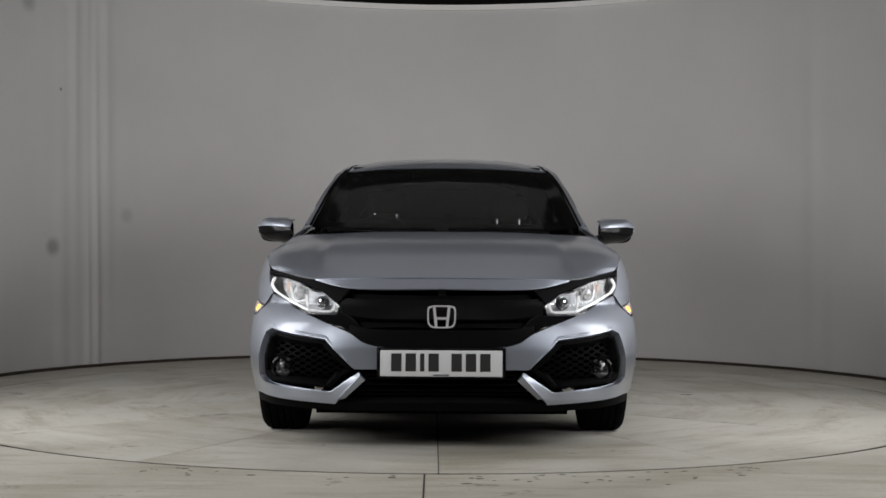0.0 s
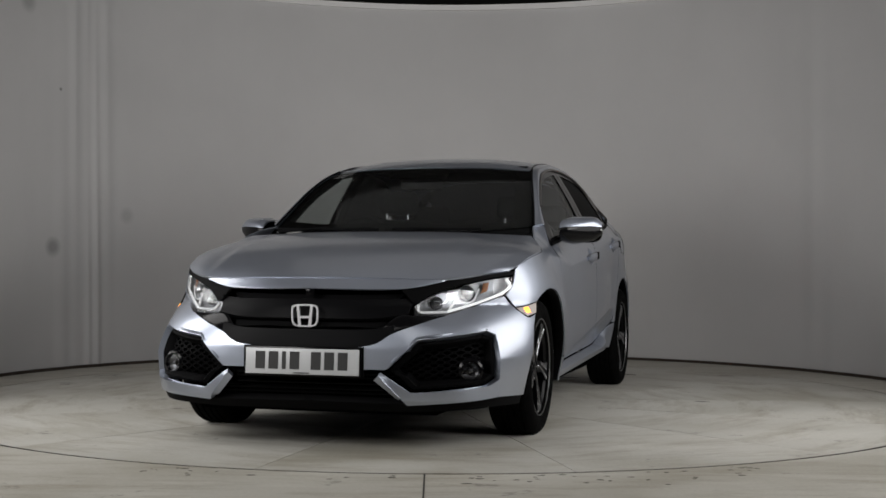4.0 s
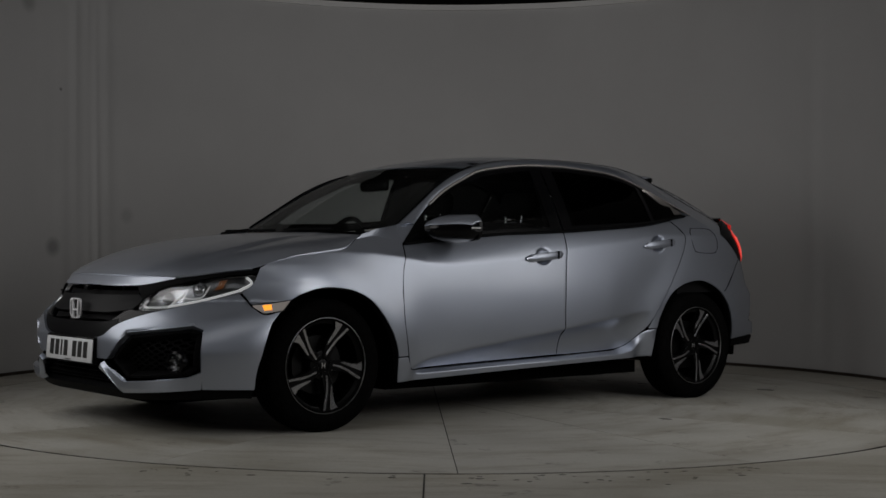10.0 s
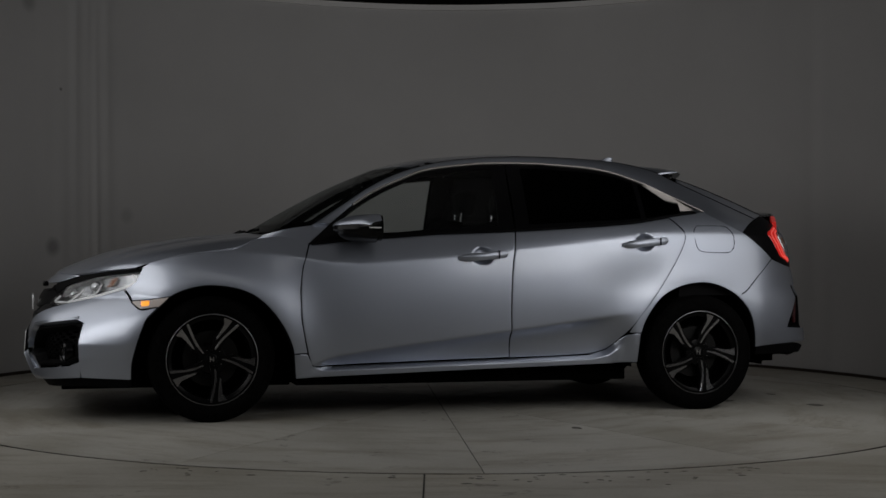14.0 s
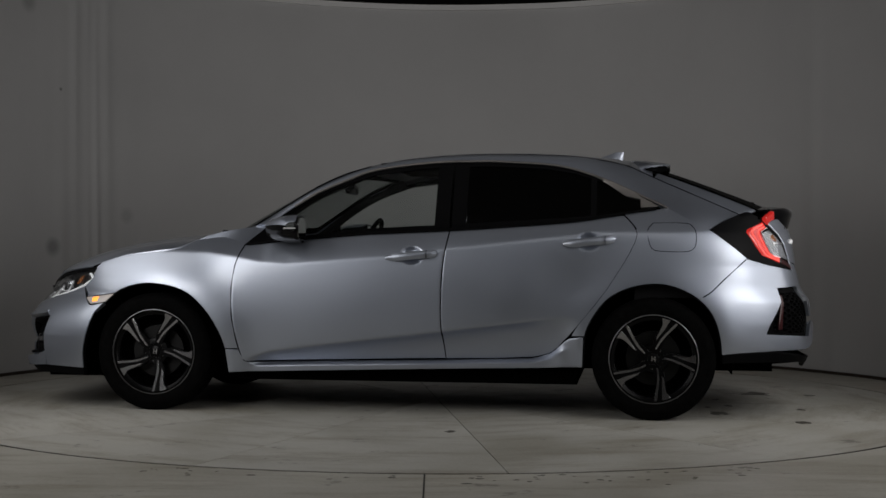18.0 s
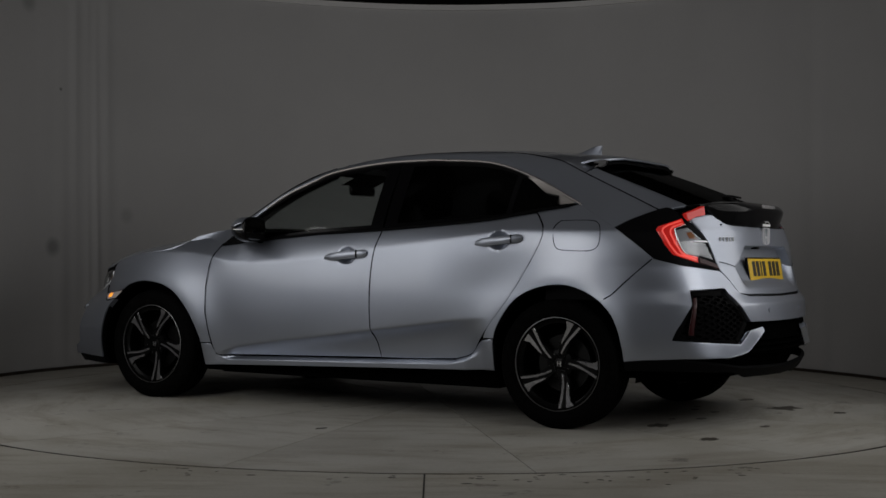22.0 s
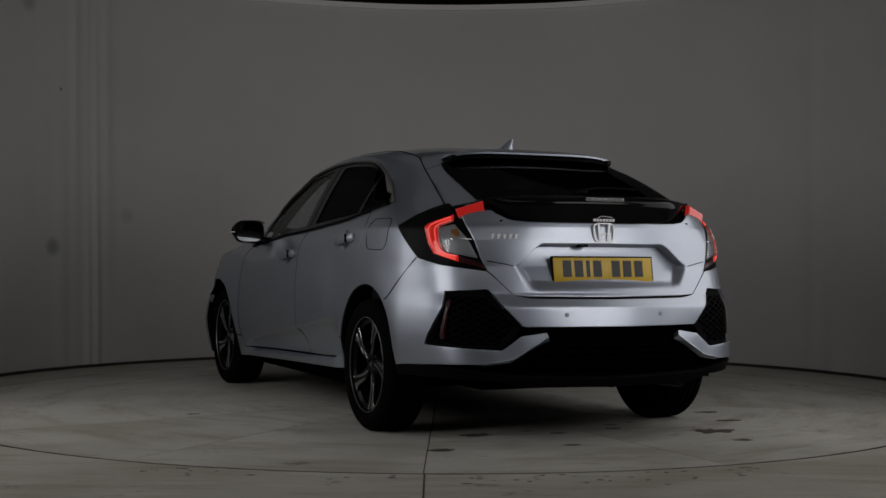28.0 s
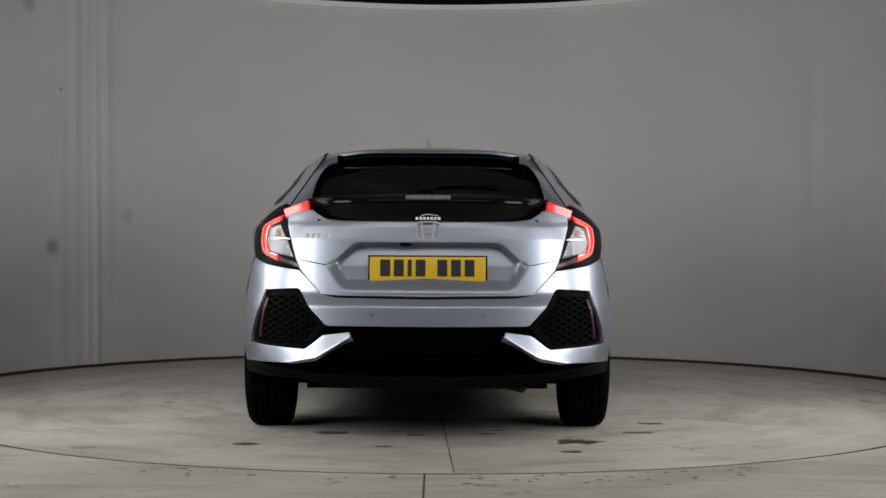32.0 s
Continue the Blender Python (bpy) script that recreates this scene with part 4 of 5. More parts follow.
# headlamps
LAMP = dict(low=F((0.465, 0.625), (0.49, 0.592), (0.60, 0.592), (0.70, 0.630), (0.785, 0.675)), high=F((0.465, 0.635), (0.55, 0.690), (0.70, 0.735), (0.80, 0.755)))
for side in (1, -1):
    lamp = new("headlamp")
    lamp.parent = car
    tagged(lamp, "clear headlamp with a lit daytime light strip")
    k = dict(sides=(side,))
    bowl = coons(LAMP["low"], LAMP["high"], [LAMP["low"][0], LAMP["high"][0]], F((0.785, 0.675), (0.806, 0.72), (0.80, 0.755)), 30, 14, 0.0, "1110")
    sheets("lens", [bowl], LENS, lamp, "clear lens", thick=0.003, roll=0.002, **k)
    sheets("bowl", [bowl], material("lamp_bowl", (0.3, 0.3, 0.31), 0.3, 1.0), lamp, "grey reflector bowl", lift=-0.05, thick=0.004, roll=-0.02, **k)
    sheets("brow", [coons(F((0.43, 0.668), (0.465, 0.64), (0.55, 0.695), (0.70, 0.74), (0.80, 0.762)), F((0.40, 0.70), (0.50, 0.720), (0.60, 0.742), (0.70, 0.76), (0.812, 0.782)), F((0.43, 0.668), (0.40, 0.70)), F((0.80, 0.762), (0.812, 0.782)), 30, 6, 0.0, "1100")], TRIM, lamp, "black brow over the lamp", thick=0.01, lift=-0.002, **k)
    for yy, zz, r in ((0.655, 0.680, 0.032), (0.545, 0.640, 0.026)):
        p = skin(fy(yy, zz), zz) * np.array([1, side, 1])
        d = Vector((0.93, 0.35 * side, 0.05)).normalized()
        c = Vector(p) - d * 0.045
        bm, done = solid("projector", LAMPGREY, lamp, "round projector lens")
        m = Matrix.Translation(c) @ d.to_track_quat("Z", "Y").to_matrix().to_4x4()
        lathe(bm, [(0.0001, 0.030), (r * 0.5, 0.027), (r * 0.85, 0.016), (r, 0.004), (r * 1.12, 0.006), (r * 1.18, -0.01)], 28, m)
        done()
    light = [tuple(skin(*p) - np.array([0.018, 0.006, 0])) for p in F((0.475, 0.630), (0.495, 0.602), (0.595, 0.602))]
    pipe("light_guide", light, 0.0062, DRLSOFT, lamp, "lit light guide", side, 24)
    light = [tuple(skin(*p) - np.array([0.018, 0.006, 0])) for p in F((0.598, 0.606), (0.612, 0.655), (0.618, 0.67))]
    pipe("light_guide", light, 0.0055, DRLSOFT, lamp, "lit light guide", side, 12)
    light = [tuple(skin(*p) - np.array([0.02, 0.006, 0])) for p in F((0.61, 0.66), (0.63, 0.642), (0.675, 0.648), (0.695, 0.70))]
    pipe("light_guide", light, 0.0036, DRLSOFT, lamp, "lit light guide", side, 24)
    light = [tuple(skin(*p) - np.array([0.014, 0.006, 0])) for p in F((0.598, 0.604), (0.69, 0.638), (0.775, 0.682))]
    pipe("light_strip", light, 0.0056, DRL, lamp, "bright daytime light strip", side, 24)
    light = [tuple(skin(*p) - np.array([0.012, 0.006, 0])) for p in F((0.772, 0.680), (0.793, 0.712), (0.782, 0.742))]
    pipe("light_strip", light, 0.007, DRL, lamp, "bright daytime light strip", side, 16)
    sheets("bulb", [lay(F((0.715, 0.682), (0.735, 0.69)), F((0.722, 0.728), (0.742, 0.732)), 6, 6)], AMBERDULL, lamp, "unlit amber indicator", lift=-0.03, thick=0.006, **k)
    # side indicator on the wing
    ind = lay(S((1.745, 0.608), (1.705, 0.575), (1.615, 0.588)), S((1.742, 0.612), (1.65, 0.622), (1.565, 0.636)), 16, 5)
    rim = lay(S((1.752, 0.606), (1.708, 0.569), (1.612, 0.583)), S((1.748, 0.617), (1.65, 0.628), (1.560, 0.641)), 16, 5)
    sheets("indicator_rim", [rim], SATIN, car, "thin black rim round the side indicator", lift=0.0005, thick=0.008, roll=0.002, **k)
    sheets("side_indicator", [ind], material("indicator_lens", (0.52, 0.47, 0.44), 0.2, coat=0.3), car, "clear side indicator with a lit amber bulb", lift=0.002, thick=0.008, roll=0.002, **k)
    sheets("indicator_bulb", [lay(S((1.70, 0.588), (1.665, 0.592)), S((1.70, 0.612), (1.66, 0.616)), 5, 4)], AMBER, car, "lit amber indicator bulb", lift=0.004, thick=0.004, roll=0.002, **k)

# badges: plain chrome shapes
def badge(name, x, z, h, facing, parent, lean=0.0):
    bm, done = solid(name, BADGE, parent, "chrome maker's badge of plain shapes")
    m = Matrix.Translation((x, 0, z)) @ Matrix(((0, 0, facing, 0), (facing, 0, 0, 0), (0, 1, 0, 0), (0, 0, 0, 1))) @ Matrix.Rotation(lean, 4, "X")
    w = h * 1.25
    n = 40
    rings = []
    for grow, up in ((1.0, 0.0), (1.0, 0.007), (0.89, 0.007), (0.89, 0.0)):
        loop = []
        for k in range(n):
            a = 2 * math.pi * k / n
            c, s = math.cos(a), math.sin(a)
            px = math.copysign(abs(c) ** 0.45, c) * w / 2 * (1 + 0.07 * s)
            py = math.copysign(abs(s) ** 0.45, s) * h / 2
            loop.append(bm.verts.new(m @ Vector((px * grow, py * (grow if grow == 1 else 0.87), up))))
        rings.append(loop)
    for a, b in zip(rings, rings[1:] + rings[:1]):
        for k in range(n):
            bm.faces.new((a[k], a[(k + 1) % n], b[(k + 1) % n], b[k]))
    for s in (-1, 1):
        prism(bm, [(s * w * 0.14, -h * 0.43), (s * w * 0.235, -h * 0.43), (s * w * 0.31, h * 0.43), (s * w * 0.215, h * 0.43)][::s], 0.008, m)
    prism(bm, [(-w * 0.175, -h * 0.12), (w * 0.175, -h * 0.12), (w * 0.185, -h * 0.02), (-w * 0.185, -h * 0.02)], 0.007, m)
    return done()


badge("badge", 2.228, 0.585, 0.098, 1, grille)
badge("badge", -2.108, 0.958, 0.088, -1, gate)

# number plates, the writing as plain bars
def plate(name, x, z, facing, mat, parent, lean):
    root = new(name)
    root.parent = parent
    tagged(root, "number plate with its characters as dark bars")
    m = Matrix.Translation((x, 0, z)) @ Matrix.Rotation(lean, 4, "Y")
    k = 0.520 / 2
    for pname, size, off, pm in (("plate_frame", (0.012, 0.536, 0.126), -0.004, GLOSS), ("plate_face", (0.008, 0.52, 0.111), 0.002, mat)):
        bm, done = solid(pname, pm, root)
        box(bm, (off * facing, 0, 0), size, bevel=0.003)
        bm.transform(m)
        done()
    step = 0.061
    for j, c in enumerate((-3.55, -2.55, -1.75, -0.95, 0.65, 1.65, 2.65)):
        bm, done = solid("character_bar", INK, root)
        box(bm, ((0.0067) * facing, facing * (c + 0.42) * step, 0.004), (0.0016, 0.018 if j == 2 else 0.044, 0.076))
        bm.transform(m)
        done()
    bm, done = solid("maker_bar", INK, root)
    box(bm, (0.0067 * facing, 0, -0.049), (0.0014, 0.07, 0.005))
    bm.transform(m)
    done()


plate("number_plate", 2.262, 0.388, 1, WHITEPLATE, car, radians(-4))
plate("number_plate", -2.108, 0.786, -1, YELLOWPLATE, gate, radians(9))

# front vents with mesh and fog lamps, lower intake, splitter
HEX = [(0.385, 0.358), (0.50, 0.485), (0.755, 0.522), (0.786, 0.504), (0.811, 0.325), (0.78, 0.290), (0.478, 0.266)]


def honeycomb(outline, to_skin, cell, lift, name, parent, mat, side):
    """A mesh of flat hexagon cells that fills an outline of the unrolled skin."""
    verts, faces = [], []
    o = np.array(outline)
    (a0, b0), (a1, b1) = o.min(0), o.max(0)

    def inside(x, y):
        c = False
        for (px, py), (qx, qy) in zip(outline, outline[1:] + outline[:1]):
            if (py > y) != (qy > y) and x < (qx - px) * (y - py) / (qy - py) + px:
                c = not c
        return c
    row = 0
    y = b0
    while y < b1:
        x = a0 + (cell * 0.75 if row % 2 else 0)
        while x < a1:
            if inside(x, y):
                hexa = [(x + cell * 0.72 * math.cos(math.pi * k / 3), y + cell * 0.36 * math.sin(math.pi * k / 3)) for k in range(6)]
                i = len(verts)
                for s, d in ((1.0, 0.0), (0.72, 0.0), (0.72, -0.014)):
                    for hx, hy in hexa:
                        q, z = to_skin(x + (hx - x) * s, y + (hy - y) * s)
                        p = skin(q, z)
                        n = np.array([math.copysign(0.9, p[0]), 0.4, 0])
                        p = (p + n * (lift + d)) * np.array([1, side, 1]) + np.array([OX, OY, 0])
                        verts.append(p)
                for k in range(6):
                    j = (k + 1) % 6
                    for r in (0, 6):
                        f = (i + r + k, i + r + j, i + r + 6 + j, i + r + 6 + k)
                        faces.append(f)
            x += cell * 1.5
        y += cell * 0.40
        row += 1
    return mesh_object(name, verts, faces, mat, parent, "", False)


for side in (1, -1):
    vent = new("front_vent")
    vent.parent = car
    tagged(vent, "black angular bumper vent with a fog lamp")
    k = dict(sides=(side,))
    sheets("vent_frame", ribbon(F(*HEX), 0.022), TRIM, vent, "black vent frame", thick=0.06, roll=0.004, lift=-0.026, **k)
    honeycomb(HEX, lambda y, z: (fy(y, z), z), 0.034, -0.085, "vent_mesh", vent, TRIM, side)
    p = skin(fy(0.722, 0.352), 0.352) * np.array([1, side, 1])
    d = Vector((0.95, 0.3 * side, 0)).normalized()
    m = Matrix.Translation(Vector(p) - d * 0.10) @ d.to_track_quat("Z", "Y").to_matrix().to_4x4()
    fog = new("fog_lamp")
    fog.parent = vent
    tagged(fog, "round unlit fog lamp")
    for name, prof, mat in (("fog_ring", [(0.036, 0.0), (0.038, 0.030), (0.044, 0.036), (0.054, 0.030), (0.062, 0.0)], GLOSS), ("fog_reflector", [(0.0001, 0.004), (0.02, 0.009), (0.036, 0.024)], FOGGREY), ("fog_lens", [(0.0001, 0.036), (0.02, 0.034), (0.036, 0.027)], LENS),
                            ("fog_bulb", [(0.0001, 0.03), (0.009, 0.027), (0.010, 0.006)], FOGGREY)):
        bm, done = solid(name, mat, fog)
        lathe(bm, prof, 32, m)
        done()

    for fin in (F((0.40, 0.392), (0.497, 0.492), (0.505, 0.496), (0.60, 0.508), (0.756, 0.530)),):
        pipe("vent_fin", [tuple(skin(*p) + np.array([0.001, 0.0, 0.001])) for p in fin], 0.006, PAINT, vent, "silver raised edge of the vent", side, 40)

for j in range(5):
    z = 0.225 + 0.026 * j
    sheets("intake_slat", [lay(F((0, z), (0.33 if j > 1 else 0.42, z)), F((0, z + 0.006), (0.33 if j > 1 else 0.42, z + 0.006)), 20, 3)], TRIM, car, "black slat of the lower intake", lift=-0.035, thick=0.03, roll=0.002)
sheets("plate_carrier", [lay(F((0, 0.325), (0.275, 0.325)), F((0, 0.455), (0.275, 0.455)), 16, 6)], TRIM, car, "black carrier behind the front plate", lift=0.003, thick=0.02)
splitter = lay(F((0, 0.165), (0.45, 0.165), (0.80, 0.185)) + S((1.75, 0.180)), F((0, 0.212), (0.455, 0.208), (0.80, 0.236)) + S((1.75, 0.223)), 50, 5)
sheets("splitter", [splitter], TRIM, car, "black lower edge of the front bumper", lift=-0.008, thick=0.03, roll=0.006)

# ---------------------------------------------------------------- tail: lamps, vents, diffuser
# near-black sheet in place of the shade inside the rear vents
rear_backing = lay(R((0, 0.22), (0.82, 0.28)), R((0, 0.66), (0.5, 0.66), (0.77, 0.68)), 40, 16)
sheets("tail_backing", [rear_backing], DARK, car, "near-black sheet for the shade behind the rear vents", lift=-0.06, thick=0.01, roll=0.0)
REAR_HEX = [(0.811, 0.443), (0.742, 0.688), (0.58, 0.698), (0.452, 0.535), (0.545, 0.428)]
for side in (1, -1):
    k = dict(sides=(side,))
    vent = new("rear_vent")
    vent.parent = car
    tagged(vent, "black angular rear vent with a red reflector")
    sheets("vent_frame", ribbon(R(*REAR_HEX), 0.026), TRIM, vent, "black vent frame", thick=0.04, roll=0.004, lift=-0.016, **k)
    sheets("vent_panel", [lay(R((0.765, 0.46), (0.545, 0.445), (0.47, 0.52)), R((0.735, 0.68), (0.59, 0.688), (0.47, 0.545)), 20, 12)], TRIM, vent, "black vent panel", lift=-0.035, thick=0.01, **k)
    honeycomb(REAR_HEX, lambda y, z: (ry(y, z), z), 0.036, -0.022, "vent_mesh", vent, TRIM, side)
    sheets("reflector", [lay(R((0.780, 0.475), (0.766, 0.475)), R((0.745, 0.655), (0.730, 0.662)), 5, 14)], REDREFLEX, vent, "narrow red reflector", lift=-0.012, thick=0.012, roll=0.003, **k)

    lamp = new("tail_lamp")
    lamp.parent = car
    tagged(lamp, "lit red tail lamp in a black surround")
    # black surround from the pointed tip on the flank round to the tailgate
    sheets("surround", [coons(S((-1.635, 0.99), (-1.735, 0.918), (-1.845, 0.842)) + R((0.76, 0.808), (0.58, 0.782)), S((-1.635, 0.992), (-1.72, 1.045), (-1.83, 1.092)) + R((0.66, 1.075), (0.648, 1.055)), S((-1.635, 0.99), (-1.635, 0.992)), R((0.58, 0.782), (0.615, 0.90), (0.648, 1.055)), 40, 14, 0.0, "1111")],
           SATIN, lamp, "black lamp surround", lift=-0.004, thick=0.03, roll=0.003, **k)
    # a lit red hook, its unlit tail, and the clear inner lens, in the unrolled skin's own measure
    outer = [(-1.896, 1.036), (-1.790, 0.996), (-1.776, 0.980), (-1.804, 0.908), (-1.842, 0.858), (-1.944, 0.820)]
    inner = [(-1.900, 1.004), (-1.852, 0.984), (-1.846, 0.970), (-1.856, 0.915), (-1.886, 0.866), (-1.940, 0.848)]
    sheets("red_lens", [coons(outer, inner, [outer[0], inner[0]], [outer[-1], inner[-1]], 60, 6, 0.0, "0000")], TAILRED, lamp, "glowing red lens", lift=0.001, thick=0.012, roll=0.004, **k)
    for share in (0.3, 0.72):
        middle = curve(outer, np.linspace(0.03, 0.97, 40), False) * (1 - share) + curve(inner, np.linspace(0.03, 0.97, 40), False) * share
        pipe("light_guide", [tuple(skin(*p) + np.array([-0.0015, 0.001, 0])) for p in middle], 0.0042, TAILLIT, lamp, "bright red light guide", side, 60, flat=0.6)
    sheets("unlit_lens", [lay([(-1.948, 0.819), (-2.044, 0.788)], [(-1.944, 0.846), (-2.030, 0.812)], 10, 5)], REDREFLEX, lamp, "unlit dark red lens", lift=0.001, thick=0.012, roll=0.003, **k)
    pipe("lens_bezel", [tuple(skin(*p) + np.array([-0.004, 0.003, 0])) for p in inner], 0.003, CHROME, lamp, "bright bezel inside the red lens", side, 40)
    clear = coons([(-1.886, 0.866), (-2.010, 0.836)], [(-1.856, 0.980), (-1.905, 0.992)], inner[4:1:-1] + [(-1.856, 0.980)], [(-2.010, 0.836), (-1.962, 0.925), (-1.905, 0.992)], 14, 14, 0.0, "0000")
    sheets("clear_lens", [clear], LENS, lamp, "clear reversing lens", lift=0.001, thick=0.003, roll=0.002, **k)
    sheets("reflector", [clear], LAMPPALE, lamp, "silver reflector", lift=-0.003, thick=0.002, **k)
    sheets("bulb", [coons(R((0.70, 0.935), (0.672, 0.935)), R((0.70, 0.965), (0.675, 0.97)), R((0.70, 0.935), (0.70, 0.965)), R((0.672, 0.935), (0.675, 0.97)), 5, 5, 0.0, "0000")], AMBERDULL, lamp, "amber indicator bulb", lift=-0.001, thick=0.004, **k)
    sheets("bezel", [lay(R((0.705, 0.918), (0.628, 0.918)), R((0.706, 0.926), (0.63, 0.926)), 8, 3)], CHROME, lamp, "thin chrome bezel", lift=0.003, thick=0.006, **k)
    # inner lobe on the tailgate
    lobe_low, lobe_high = [(-1.938, 0.655, 1.020), (-1.984, 0.546, 1.052)], [(-1.930, 0.666, 1.058), (-1.982, 0.554, 1.096)]
    sheets("gate_lamp", [coons(lobe_low, lobe_high, [lobe_low[0], lobe_high[0]], [lobe_low[1], lobe_high[1]], 12, 6, 0.0, "0000", False)], TAILRED, gate, "red lamp on the tailgate", lift=0.006, thick=0.024, roll=0.004, **k)
    # unseen dark sheet, added to keep the lobe's red glow out of the cabin
    lobe_back = coons(*[[tuple(np.array(p) + np.array([0.032, 0.0, 0.0])) for p in line] for line in (lobe_low, lobe_high, (lobe_low[0], lobe_high[0]), (lobe_low[1], lobe_high[1]))], 6, 4, 0.0, "0000", False)
    sheets("lamp_back", [lobe_back], DARK, gate, "dark sheet added behind the gate lamp to block its glow", thick=0.008, roll=0.0, **k)

    pipe("lamp_bezel", [tuple(np.array(p) + np.array([-0.006, 0.0, -0.004])) for p in lobe_low], 0.003, CHROME, gate, "bright strip under the gate lamp", side, 6)
    # parking sensors
    bm, done = solid("parking_sensor", PAINT, car, "small round parking sensor")
    p = skin(ry(0.245, 0.585), 0.585) * np.array([1, side, 1])
    tube(bm, Vector(p) + Vector((0.004, 0, 0)), Vector(p) + Vector((-0.003, 0, 0)), 0.010, seg=20)
    done()

diffuser = lay(R((0, 0.255), (0.44, 0.262), (0.56, 0.295), (0.78, 0.305)) + S((-1.745, 0.30)), R((0, 0.30), (0.5, 0.315), (0.79, 0.362)) + S((-1.745, 0.345)), 50, 6)
sheets("diffuser", [diffuser], TRIM, car, "black rear diffuser", lift=0.004, thick=0.02, roll=0.004)
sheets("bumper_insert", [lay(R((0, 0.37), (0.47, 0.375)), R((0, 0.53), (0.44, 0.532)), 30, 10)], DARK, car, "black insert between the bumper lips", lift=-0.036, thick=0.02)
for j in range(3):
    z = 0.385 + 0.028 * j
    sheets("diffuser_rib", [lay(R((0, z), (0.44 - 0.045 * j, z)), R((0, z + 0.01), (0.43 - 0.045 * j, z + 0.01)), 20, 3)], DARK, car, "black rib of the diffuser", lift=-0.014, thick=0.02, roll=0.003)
sheets("loading_lip", [lay(R((0, 0.651), (0.40, 0.656), (0.475, 0.671)), R((0, 0.667), (0.395, 0.672), (0.465, 0.684)), 20, 3)], TRIM, car, "dark gap below the tailgate", lift=-0.006, thick=0.01, roll=0.0)

# bars that stand for the model's and the dealer's lettering
for name, y0, y1, z, h, mat, n in (("model_letter", 0.555, 0.425, 0.935, 0.021, LETTER, 5), ("dealer_letter", 0.058, -0.058, 1.014, 0.012, WHITE, 7)):
    for j in range(n):
        y = y0 + (y1 - y0) * (j + 0.5) / n
        w = abs(y1 - y0) / n * 0.72
        bm, done = solid(name, mat, gate)
        x = float(skin(ry(abs(y), z), z)[0]) - 0.001 if mat is LETTER else -2.1145
        turn = 0.32 if mat is LETTER else 0.0
        box(bm, (x, y, z), (0.004, w, h), Matrix.Rotation(turn, 4, "Z"))
        done()
pipe("dealer_arc", [(-2.116, 0.035, 1.024), (-2.117, 0.005, 1.032), (-2.116, -0.045, 1.026)], 0.0016, WHITE, gate, "thin white arc over the lettering", 1, 12, sides=5)
bm, done = solid("gate_camera", GLOSS, gate, "small black camera over the plate")
box(bm, (-2.088, -0.03 + 0.13, 0.897), (0.03, 0.05, 0.016), bevel=0.004)
done()


# ---------------------------------------------------------------- wheels
TYRE_R = 0.3195


